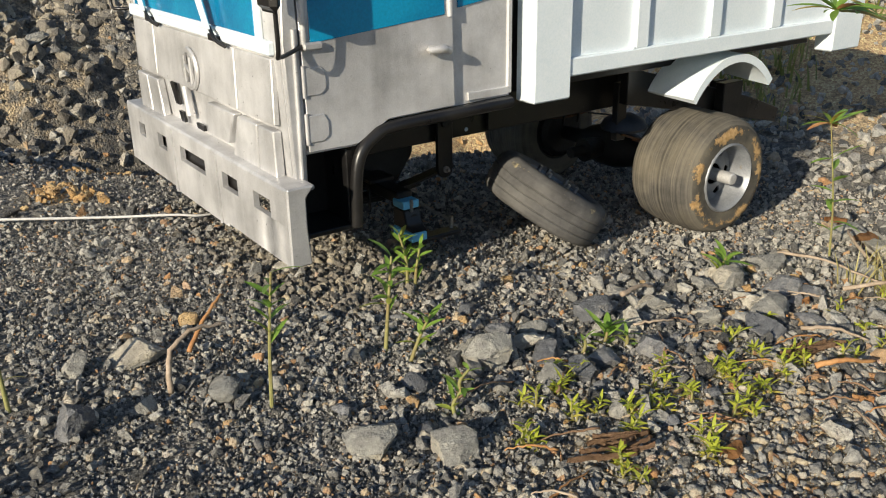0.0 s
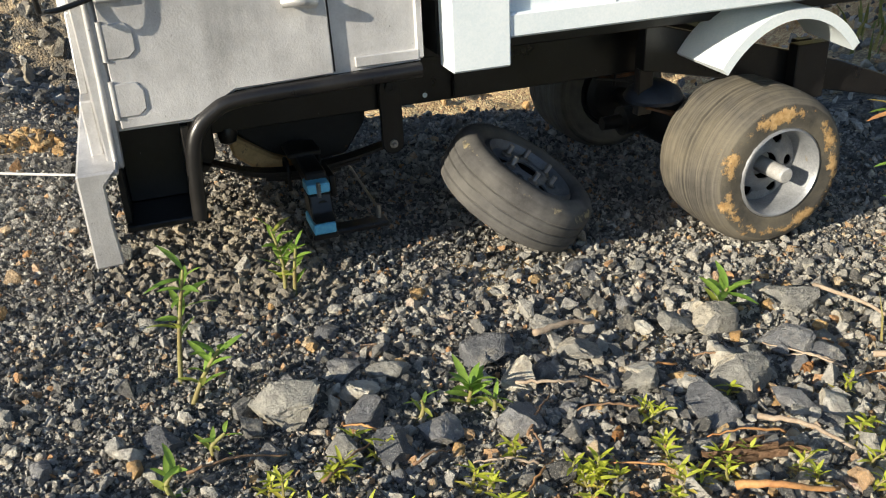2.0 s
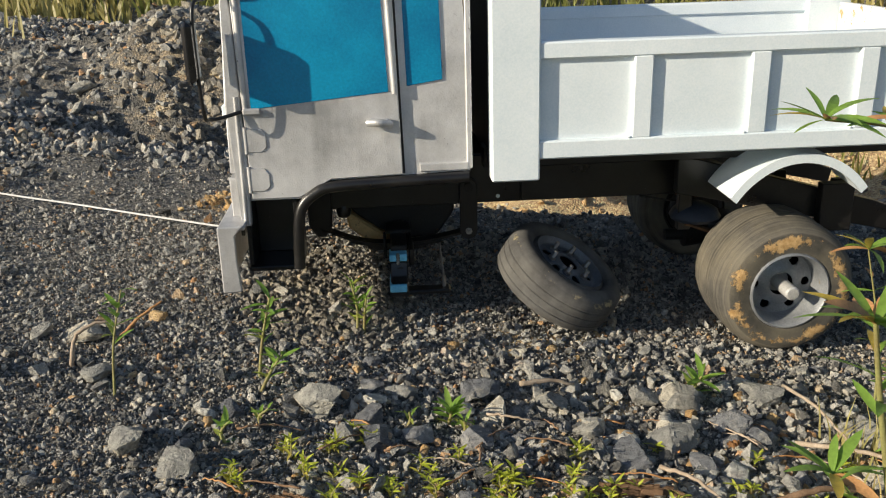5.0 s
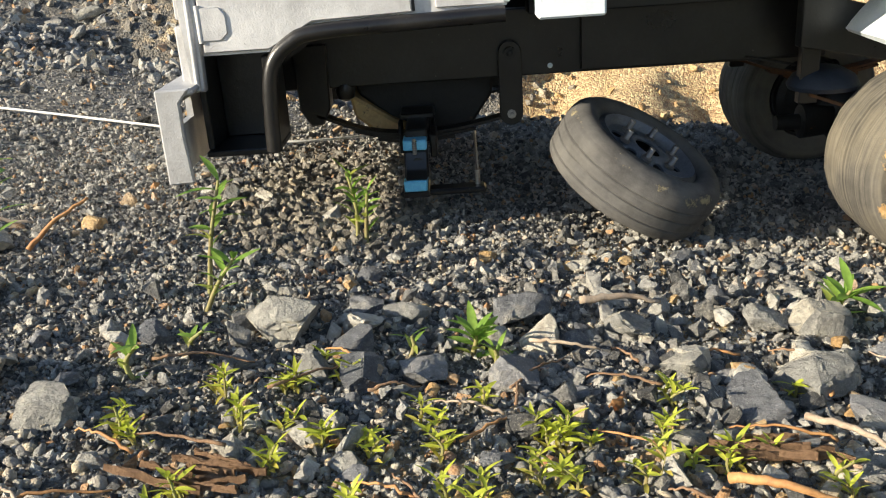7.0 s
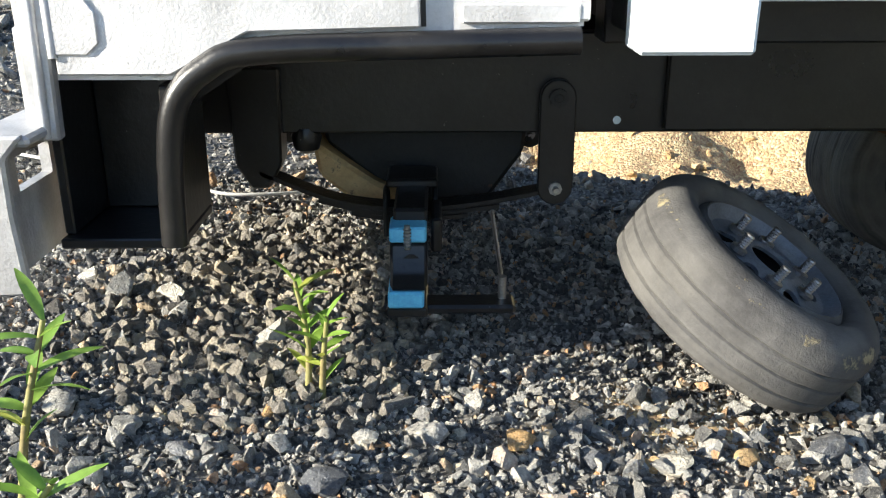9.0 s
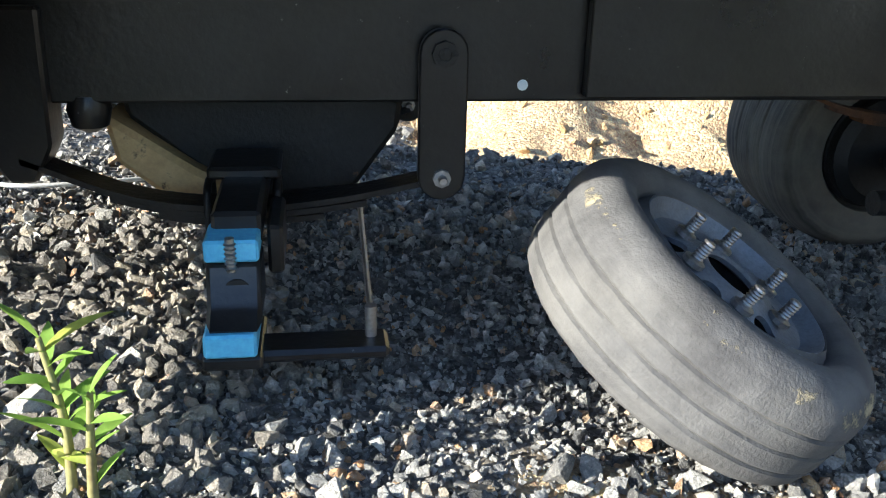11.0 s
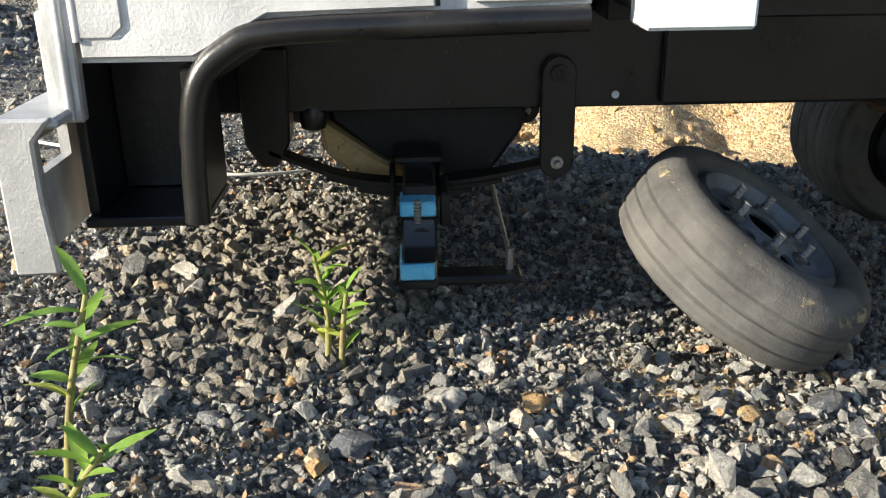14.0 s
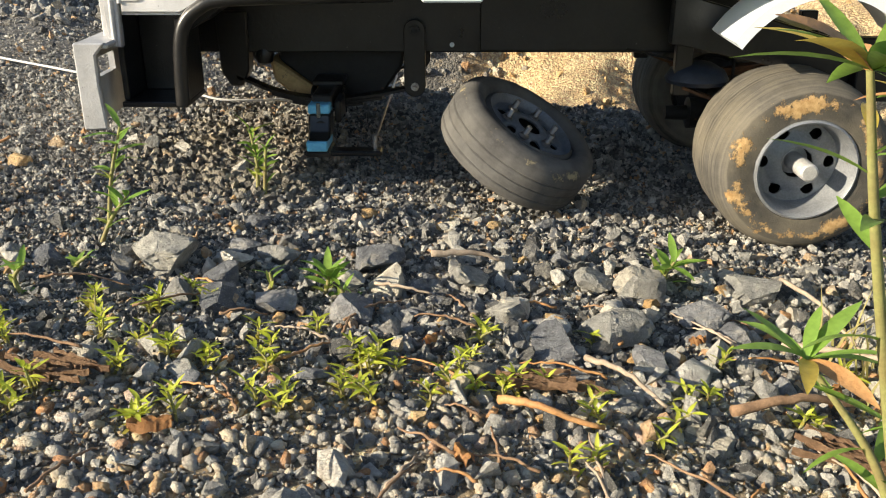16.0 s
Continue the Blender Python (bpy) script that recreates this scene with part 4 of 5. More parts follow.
for k in range(6):
    m = WM @ pose(0.0182 * math.cos(radians(50 + 60 * k)), 0.0182 * math.sin(radians(50 + 60 * k)), 0.0)
    sb = bmesh.new()
    prof = [(0, 0.001), (0.0035, 0.001), (0.0035, -0.0005), (0.0019, -0.0008)]
    for i in range(6):
        prof += [(0.0016, -0.001 - i * 0.001), (0.0020, -0.0015 - i * 0.001)]
    add_lathe(sb, prof + [(0.0016, -0.0072), (0, -0.0074)], m, 10, closed=False)
    part("stud", sb, STEEL, rim2, "threaded steel stud")


# ---- stones ----
def ico(sub):
    t = bmesh.new()
    bmesh.ops.create_icosphere(t, subdivisions=sub, radius=1)
    v = np.array([p.co[:] for p in t.verts])
    f = np.array([[p.index for p in q.verts] for q in t.faces])
    t.free()
    return v, f


def chip(rng, corners, flat):
    """A crushed stone: the hull of a few corners, with flat broken faces."""
    t = bmesh.new()
    for _ in range(corners):
        n = rng.normal(size=3)
        t.verts.new(n / np.linalg.norm(n) * rng.uniform(0.78, 1.12) * (1.15, 0.85, flat))
    bmesh.ops.convex_hull(t, input=t.verts[:])
    bmesh.ops.delete(t, geom=[v for v in t.verts if not v.link_faces], context="VERTS")
    bmesh.ops.triangulate(t, faces=t.faces[:])
    t.verts.index_update()
    v = np.array([p.co[:] for p in t.verts])
    f = np.array([[p.index for p in q.verts] for q in t.faces])
    t.free()
    return v, f


def pebble_shape(rng):
    """A small rounded pebble."""
    v, f = ico(1)
    return v * rng.uniform((0.85, 0.55, 0.4), (1.45, 1.0, 0.8)) * rng.uniform(0.84, 1.12, (len(v), 1)), f


def stuff_stones(name, count, area, size, corners, mat, label, keep=None, seed=1, sink=0.25, flat=0.75, round_=False):
    """Many small stones in one mesh, strewn over a stretch of the plan."""
    rng = np.random.default_rng(seed)
    kinds = [pebble_shape(rng) if round_ else chip(rng, corners + k % 4, flat * rng.uniform(0.7, 1.1)) for k in range(40)]
    x0, x1, y0, y1 = area
    vs, fs, n = [], [], 0
    tip = 0.9 if round_ else 1.3
    for _ in range(count):
        x, y = rng.uniform(x0, x1), rng.uniform(y0, y1)
        if keep and rng.random() > keep(x, y):
            continue
        r = size[0] + (size[1] - size[0]) * rng.random() ** 2.4
        q = Euler(rng.uniform(-tip, tip, 2).tolist() + [rng.uniform(0, 6.283)]).to_matrix()
        bv, bf = kinds[rng.integers(40)]
        vs.append((bv * r) @ np.array(q).T + (x, y, ground_z(x, y) + r * sink))
        fs.append(bf + n)
        n += len(bv)
    v, f = np.concatenate(vs), np.concatenate(fs)
    me = bpy.data.meshes.new(name)
    me.vertices.add(len(v))
    me.vertices.foreach_set("co", v.ravel())
    me.loops.add(f.size)
    me.loops.foreach_set("vertex_index", f.ravel().astype(np.int32))
    me.polygons.add(len(f))
    me.polygons.foreach_set("loop_start", np.arange(0, f.size, 3, dtype=np.int32))
    me.update(calc_edges=True)
    me.materials.append(mat)
    if round_:
        me.shade_smooth()
    else:
        me.shade_flat()
    return tagged(new(name, me), label, "gravel", kind="stuff")


def step(a, b, t):
    t = max(0.0, min(1.0, (t - a) / (b - a)))
    return t * t * (3 - 2 * t)


def tan_share(x, y):
    return 0.04 + 0.8 * step(0.34, 0.23, y - 0.12 * (x - 0.45)) if y < 0.45 else 0.04


def near_view(x, y):
    return (1 - 0.55 * lump(x, y, 0.455, 0.50, 0.05, 0.03, 1.0)) * (1.0 if y < 0.78 else 0.35) * (1.0 if 0.12 < x < 0.72 else 0.6)


stuff_stones("grit", 125000, (0.05, 0.80, 0.17, 0.72), (0.0006, 0.0015), 8, ROCK, "dark grey stone grit between the gravel", lambda x, y: 0.45 + 0.5 * step(0.42, 0.28, x), seed=1, sink=0.5)
stuff_stones("fine_gravel", 100000, (-0.12, 0.95, 0.14, 1.05), (0.0012, 0.0030), 9, ROCK, "fine dark grey crushed gravel chips", lambda x, y: near_view(x, y) * (1 - 0.55 * tan_share(x, y)), seed=2, sink=0.4)
stuff_stones("gravel", 34000, (-0.12, 0.95, 0.14, 1.05), (0.0021, 0.0053), 10, ROCK, "dark grey angular crushed gravel", lambda x, y: near_view(x, y) * (1 - 0.5 * tan_share(x, y)) * (0.25 + 0.75 * step(-0.3, 0.3, noise.noise(Vector((x * 13, y * 13, 0))))) * (0.35 + 0.65 * step(0.28, 0.48, x)), seed=3, sink=0.4)
stuff_stones("coarse_gravel", 4200, (-0.1, 0.95, 0.16, 1.05), (0.0042, 0.0088), 12, ROCK, "coarse grey broken stones", lambda x, y: 0.06 + 0.94 * step(0.50, 0.40, y) * (0.15 + 0.85 * step(0.30, 0.46, x)) * (0.3 + 0.7 * step(0.2, 0.3, y)), seed=4, sink=0.4)
stuff_stones("pebbles", 30000, (0.0, 0.95, 0.14, 0.55), (0.0009, 0.0044), 0, PEBBLE, "small rounded tan and orange pebbles", tan_share, 5, round_=True)
stuff_stones("bank_rubble", 28000, (-1.0, 1.9, 1.0, 2.4), (0.0028, 0.0115), 11, ROCK, "grey rubble on the dirt bank behind", lambda x, y: max(0.0, 1 - 1.1 * min(1.0, sand_at(x, y))), 6)
stuff_stones("side_gravel", 14000, (-0.75, -0.1, 0.3, 1.3), (0.002, 0.008), 10, ROCK, "grey gravel beside the truck", None, 7, 0.35)
stuff_stones("tail_gravel", 5000, (0.93, 1.6, 0.1, 1.1), (0.004, 0.012), 11, ROCK, "grey gravel behind the tail", lambda x, y: 1 - 0.7 * min(1.0, sand_at(x, y)), 8)
stuff_stones("sand_clods", 1500, (0.4, 1.9, 0.95, 1.7), (0.002, 0.009), 12, OCHRE, "ochre clods on the sandy heap", lambda x, y: min(1.0, sand_at(x, y)), 9)
stuff_stones("ochre_crumbs", 1300, (0.08, 0.28, 0.78, 1.06), (0.002, 0.0065), 11, OCHRE, "crumbled ochre clods on the gravel", lambda x, y: min(1.0, 2 * lump(x, y, 0.225, 1.0, 0.04, 0.045, 1.0) + 2 * lump(x, y, 0.15, 0.83, 0.022, 0.022, 1.0)), 10, 0.6)
stuff_stones("dirt_clods", 4200, (-0.1, 0.55, 1.15, 1.75), (0.004, 0.016), 14, DIRT, "rough dry dirt clods on the bank", lambda x, y: lump(x, y, 0.2, 1.5, 0.3, 0.2, 1.0), 13, 0.1)
stuff_stones("soil_crumbs", 8500, (0.20, 0.36, 0.47, 0.75), (0.0013, 0.0045), 12, DIRT, "loose soil crumbs under the cab", lambda x, y: 0.8 * lump(x, y, 0.28, 0.58, 0.07, 0.10, 1.0, 2), 15, 0.55, 0.95)

srng = np.random.default_rng(21)
def rock_kind(sub, k):
    """One of the stone shapes, facets struck off and then weathered."""
    rng = np.random.default_rng(100 + k)
    bv, bf = ico(sub)
    d = [0.14 * noise.noise(Vector(p * 1.9) + Vector((k * 3.1, 0, 0))) + 0.075 * noise.noise(Vector(p * 5.0) + Vector((k * 5.3, 1, 0))) + 0.035 * noise.noise(Vector(p * 13.0)) + 0.015 * noise.noise(Vector(p * 29.0)) for p in bv]
    v = bv * (1 + np.array(d))[:, None]
    for _ in range(16):
        n = rng.normal(size=3)
        n /= np.linalg.norm(n)
        over = np.maximum(v @ n - rng.uniform(0.42, 0.78), 0)
        v -= 0.985 * over[:, None] * n
    chips = [0.09 * abs(noise.noise(Vector(p * 3.6) + Vector((k * 2.3, 4, 0)))) + 0.06 * noise.noise(Vector(p * 7.5) + Vector((k, 2, 0))) + 0.03 * noise.noise(Vector(p * 16.0)) + 0.02 * noise.noise(Vector(p * 34.0)) for p in bv]
    v = v * (0.97 + np.array(chips))[:, None]
    return v * rng.uniform((0.95, 0.75, 0.7), (1.4, 1.1, 0.95)), bf


ROUGH = [rock_kind(4, k) for k in range(14)]
PLAIN = [rock_kind(3, k) for k in range(14)]


def stone(x, y, r, mat, label, kind, flat=1.0, group="large stones on the gravel"):
    me = bpy.data.meshes.new("stone")
    q = np.array(Euler((srng.uniform(-0.35, 0.35), srng.uniform(-0.35, 0.35), srng.uniform(0, 6.28))).to_matrix())
    sv, sf = (ROUGH if r > 0.0118 else PLAIN)[kind % 14]
    v = (sv * (r * 1.2, r * 1.2, r * 1.2 * flat)) @ q.T
    me.from_pydata(v.tolist(), [], sf.tolist())
    me.materials.append(mat)
    me.shade_smooth()
    me.set_sharp_from_angle(angle=radians(28))
    ob = new("stone", me)
    ob.location = (x, y, ground_z(x, y) + r * flat * 0.5)
    return tagged(ob, label, "stone", group)


GREY_L, BLUE_L, TAN_L = "weathered grey limestone lump half sunk in gravel", "dark blue-grey angular stone on the gravel", "small ochre stone among the gravel"
PALE_L = "pale broken limestone lump"
for k, (x, y, r, fl) in enumerate([(0.288, 0.376, 0.0205, 0.9), (0.342, 0.398, 0.0090, 0.8), (0.308, 0.338, 0.0092, 0.9), (0.448, 0.385, 0.0135, 0.8), (0.178, 0.322, 0.0135, 0.9), (0.212, 0.300, 0.0130, 0.85),
                                   (0.541, 0.392, 0.0145, 1.1), (0.610, 0.403, 0.0180, 0.6), (0.520, 0.396, 0.0125, 0.8), (0.518, 0.340, 0.0165, 0.75), (0.467, 0.350, 0.0100, 0.9), (0.108, 0.468, 0.0150, 0.6),
                                   (0.136, 0.407, 0.0110, 0.9), (0.073, 0.470, 0.0105, 0.7), (0.64, 0.295, 0.0170, 0.8), (0.655, 0.345, 0.0150, 0.8), (0.69, 0.33, 0.0200, 0.7), (0.73, 0.365, 0.0230, 0.7), (0.77, 0.43, 0.0180, 0.7)]):
    stone(x, y, r, BOULDER, GREY_L, k, fl)
for k, (x, y, r, fl) in enumerate([(0.324, 0.361, 0.0105, 1.0), (0.322, 0.405, 0.0095, 0.6), (0.328, 0.333, 0.0120, 0.9), (0.352, 0.338, 0.0130, 0.55), (0.397, 0.398, 0.0165, 0.85), (0.424, 0.373, 0.0082, 0.8),
                                   (0.393, 0.334, 0.0108, 0.9), (0.487, 0.316, 0.0155, 0.4), (0.569, 0.361, 0.0130, 0.9), (0.564, 0.344, 0.0088, 0.8), (0.583, 0.343, 0.0110, 0.9), (0.532, 0.310, 0.0090, 0.8),
                                   (0.060, 0.405, 0.0135, 0.8), (0.233, 0.364, 0.0085, 0.8), (0.538, 0.294, 0.0085, 0.8), (0.419, 0.340, 0.0055, 1.0)]):
    stone(x, y, r, BLUESTONE, BLUE_L, k + 4, fl)
for k, (x, y, r, fl) in enumerate([(0.408, 0.369, 0.0112, 1.1), (0.493, 0.339, 0.0088, 0.9), (0.520, 0.356, 0.0090, 0.9), (0.471, 0.357, 0.0086, 1.0), (0.545, 0.410, 0.0090, 0.9), (0.499, 0.402, 0.0078, 0.9), (0.244, 0.568, 0.0070, 1.1), (0.334, 0.470, 0.0056, 1.0), (0.553, 0.306, 0.0095, 0.8)]):
    stone(x, y, r, LIMESTONE, PALE_L, k + 7, fl)
stone(0.324, 0.380, 0.0125, LIMESTONE, "tan-topped grey stone on the gravel", 3, 0.75)
for k, (x, y, r) in enumerate([(0.387, 0.475, 0.0066), (0.491, 0.350, 0.0062), (0.435, 0.335, 0.0042), (0.153, 0.508, 0.0072), (0.220, 0.351, 0.0042), (0.546, 0.378, 0.0060), (0.605, 0.376, 0.0060), (0.593, 0.407, 0.0052), (0.547, 0.320, 0.0060), (0.526, 0.318, 0.0042)]):
    stone(x, y, r, OCHRE, TAN_L, k, 0.95)
for k in range(150):
    x, y = 0.16 + 0.66 * srng.random() ** 0.75, 0.25 + 0.24 * srng.random() ** 1.3
    r = srng.uniform(0.0038, 0.0072)
    if srng.random() < 0.72:
        stone(x, y, r, BLUESTONE if srng.random() < 0.45 else BOULDER, "small broken grey stone on the gravel", int(srng.integers(14)), srng.uniform(0.6, 1.0), "small broken stones")
    else:
        stone(x, y, r * 0.62, OCHRE, "small ochre pebble on the gravel", int(srng.integers(14)), 0.9, "ochre pebbles")
for k in range(26):
    x, y = srng.uniform(-0.7, 0.25), srng.uniform(1.25, 2.2)
    stone(x, y, srng.uniform(0.012, 0.024), BOULDER, "grey stone on the dirt bank", int(srng.integers(14)), 0.8, "stones on the bank")


# ---- plants ----
prng = random.Random(5)


def leaf_bm(bm, m, length, width, droop, fold=0.25, n=6):
    """A pointed, folded leaf that droops along its length."""
    rows = []
    for i in range(n + 1):
        t = i / n
        w = width * 0.5 * math.sin(math.pi * min(1.0, t * 0.92 + 0.06)) ** 0.8 if i < n else 0.0002
        x, z = length * t, -droop * length * t * t
        rows.append([bm.verts.new(m @ Vector((x, s * w, z + abs(s) * w * fold))) for s in (-1, 0, 1)])
    for a, b in zip(rows, rows[1:]):
        for k in (0, 1):
            bm.faces.new((a[k], a[k + 1], b[k + 1], b[k]))
    return bm


def leaf_pose(p, az, el, roll=0):
    return Matrix.Translation(p) @ Matrix.Rotation(az, 4, "Z") @ Matrix.Rotation(-el, 4, "Y") @ Matrix.Rotation(roll, 4, "X")


def weed(x, y, h, lean, leaves, length, label, mat=LEAF, bare=0.4, stem_r=0.0011, group="weeds in the gravel"):
    """A small upright weed: bent stem, narrow leaves on its upper part."""
    g = ground_z(x, y)
    t = thing("weed", (x, y, g), label, "weed", group)
    top = Vector((x + lean[0], y + lean[1], g + h))
    mid = Vector((x + lean[0] * 0.25 + prng.uniform(-0.004, 0.004), y + lean[1] * 0.3, g + h * 0.5))
    path = smooth_path([(x, y, g - 0.004), mid, top], 6)
    part("stem", tube(path, [stem_r * (1.3 - 0.7 * i / len(path)) for i in range(len(path))], 6), STEM, t)
    c = bmesh.new()
    for i in range(leaves):
        f = bare + (1 - bare) * (i / max(1, leaves - 1)) ** 0.8
        p = path[min(len(path) - 1, int(f * (len(path) - 1)))]
        length_ = length * 0.8
        leaf_bm(c, leaf_pose(p, i * 2.4 + prng.uniform(-0.4, 0.4), prng.uniform(0.3, 1.1), prng.uniform(-0.4, 0.4)), length_ * prng.uniform(0.6, 1.1), length_ * 0.22, prng.uniform(0.1, 0.45))
    part("crown", c, mat, t, smooth=180)
    return t


weed(0.152, 0.384, 0.072, (0.012, 0.012), 14, 0.020, "tall half-dry weed with few leaves", bare=0.55, stem_r=0.0009)
weed(0.243, 0.418, 0.058, (0.012, 0.008), 15, 0.021, "slender green weed beside the bumper", bare=0.45)
weed(0.311, 0.499, 0.043, (-0.003, 0.004), 18, 0.020, "bushy green weed with reddish stems", bare=0.25)
weed(0.316, 0.497, 0.034, (0.004, -0.003), 9, 0.017, "bushy green weed with reddish stems", bare=0.3)
weed(0.246, 0.396, 0.026, (0.018, 0.002), 11, 0.021, "leaning green seedling in the gravel", bare=0.35)
weed(0.373, 0.360, 0.012, (0.004, 0), 14, 0.026, "low rosette of pointed green leaves", bare=0.2)
weed(0.384, 0.350, 0.010, (0, 0), 7, 0.014, "low rosette of pointed green leaves", bare=0.2)
weed(0.561, 0.414, 0.014, (0.005, 0), 15, 0.026, "low rosette of pointed green leaves", bare=0.2)
weed(0.035, 0.44, 0.075, (-0.004, 0.01), 7, 0.016, "brown dried weed stalk", mat=GRASS, bare=0.3, stem_r=0.001)
weed(0.255, 0.352, 0.012, (0.004, 0), 7, 0.014, "tiny green seedling among stones", bare=0.2)
weed(0.345, 0.352, 0.012, (0.004, 0), 6, 0.012, "tiny green seedling among stones", bare=0.2)
weed(0.235, 0.33, 0.016, (0.004, 0), 8, 0.018, "tiny green seedling among stones", bare=0.2)
for x, y, n in ((0.304, 0.327, 3), (0.318, 0.335, 2), (0.410, 0.292, 4), (0.402, 0.284, 3), (0.455, 0.326, 2), (0.443, 0.296, 2), (0.251, 0.287, 3), (0.303, 0.273, 2), (0.289, 0.291, 2), (0.475, 0.288, 2), (0.355, 0.300, 2), (0.365, 0.282, 2), (0.545, 0.283, 2), (0.50, 0.262, 2), (0.49, 0.232, 2), (0.33, 0.24, 2), (0.385, 0.305, 1), (0.56, 0.32, 1), (0.43, 0.262, 2), (0.27, 0.32, 2), (0.59, 0.27, 2), (0.505, 0.338, 1), (0.62, 0.315, 2), (0.34, 0.275, 2), (0.31, 0.284, 3), (0.271, 0.242, 4), (0.317, 0.237, 3), (0.402, 0.262, 4), (0.46, 0.275, 3), (0.53, 0.255, 2), (0.37, 0.245, 3)):
    for k in range(n):
        weed(x + prng.uniform(-0.008, 0.008), y + prng.uniform(-0.008, 0.008), prng.uniform(0.006, 0.014), (prng.uniform(-0.004, 0.004), prng.uniform(-0.004, 0.004)), 11, 0.0105, "tiny yellow-green seedling among pebbles", LEAF_LIME, 0.15, 0.0006, "yellow-green seedlings")

LEAF_MESHES = [mesh_from(leaf_bm(bmesh.new(), Matrix.Identity(4), 0.030, 0.0062, d), "leaf", LEAF, 180) for d in (0.1, 0.25, 0.4)]
LEAF_MESHES.append(mesh_from(leaf_bm(bmesh.new(), Matrix.Identity(4), 0.026, 0.0070, 0.3), "leaf", DEADLEAF, 180))

LEAF_MESHES.append(mesh_from(leaf_bm(bmesh.new(), Matrix.Identity(4), 0.028, 0.0062, 0.3), "leaf", YELLOWLEAF, 180))


def bush(name, base, stems, label, thick=0.0018):
    """A tall weed: several stems, each with leaves along it and a whorl at its tip."""
    bx, by = base
    t = thing(name, (bx, by, ground_z(bx, by)), label, "plant", "tall weeds beside the truck")
    for pts, count, size, whorl in stems:
        path = smooth_path(pts, 7)
        part("stem", tube(path, [thick * (1.25 - 0.75 * i / len(path)) for i in range(len(path))], 7), STEM, t)
        spots = [(path[int((0.3 + 0.65 * k / max(1, count)) * (len(path) - 1))], k * 2.4, prng.uniform(0.1, 0.8), 0.85) for k in range(count)]
        spots += [(path[-1], k * 2 * math.pi / whorl + prng.uniform(-0.3, 0.3), prng.uniform(-0.1, 1.0), 1.0) for k in range(whorl)]
        for p, az, el, f in spots:
            ob = new("leaf", LEAF_MESHES[3 if prng.random() < 0.05 else 4 if prng.random() < 0.07 else prng.randrange(3)])
            ob.parent = t
            ob.matrix_basis = Matrix.Translation(-Vector(t.location)) @ leaf_pose(p, az, el, prng.uniform(-0.5, 0.5)) @ Matrix.Scale(size * f * prng.uniform(0.75, 1.15), 4)
    return t


bush("tall_weed", (0.600, 0.200), [([(0.600, 0.200, 0.01), (0.575, 0.185, 0.08), (0.552, 0.172, 0.150), (0.540, 0.165, 0.192)], 12, 1.0, 16), ([(0.600, 0.200, 0.01), (0.585, 0.205, 0.05), (0.560, 0.215, 0.085)], 8, 1.0, 9)], "tall green weed with long narrow leaves")
bush("tall_weed", (0.800, 0.360), [([(0.800, 0.360, -0.02), (0.785, 0.365, 0.12), (0.735, 0.375, 0.195), (0.670, 0.38, 0.222), (0.620, 0.382, 0.230)], 14, 1.05, 12), ([(0.800, 0.360, -0.02), (0.79, 0.35, 0.10), (0.765, 0.345, 0.20)], 20, 1.0, 12)], "arching green weed hanging over the wheel")
bush("tall_weed", (0.692, 0.398), [([(0.692, 0.398, 0.0), (0.690, 0.402, 0.06), (0.674, 0.405, 0.132)], 12, 0.95, 9)], "slender green weed beside the rear wheel", 0.0009)
bush("tall_weed", (0.690, 0.275), [([(0.690, 0.275, 0.0), (0.675, 0.265, 0.10), (0.655, 0.255, 0.20), (0.652, 0.25, 0.27)], 22, 1.0, 14), ([(0.69, 0.275, 0.0), (0.705, 0.28, 0.08), (0.70, 0.285, 0.165)], 18, 1.0, 12), ([(0.69, 0.275, 0.0), (0.66, 0.262, 0.045), (0.635, 0.255, 0.075)], 14, 1.0, 10)], "bushy green weed in the gravel")
bush("tall_weed", (0.735, 0.315), [([(0.735, 0.315, 0.0), (0.73, 0.31, 0.06), (0.745, 0.30, 0.12)], 18, 1.0, 12), ([(0.735, 0.315, 0.0), (0.72, 0.32, 0.03), (0.70, 0.33, 0.055)], 14, 0.9, 10)], "bushy green weed in the gravel")


bush("tall_weed", (0.662, 0.236), [([(0.662, 0.236, 0.005), (0.650, 0.228, 0.03), (0.632, 0.222, 0.05)], 12, 0.75, 8), ([(0.662, 0.236, 0.005), (0.668, 0.24, 0.035), (0.672, 0.246, 0.07)], 12, 0.8, 9), ([(0.662, 0.236, 0.005), (0.645, 0.25, 0.02), (0.628, 0.262, 0.028)], 9, 0.65, 7)], "low leafy weed with yellowing leaves")
bush("tall_weed", (0.665, 0.300), [([(0.665, 0.300, 0.005), (0.66, 0.30, 0.04), (0.648, 0.304, 0.075)], 12, 0.75, 9), ([(0.665, 0.300, 0.005), (0.678, 0.306, 0.03), (0.69, 0.312, 0.05)], 10, 0.75, 8)], "low leafy weed among dry stalks")


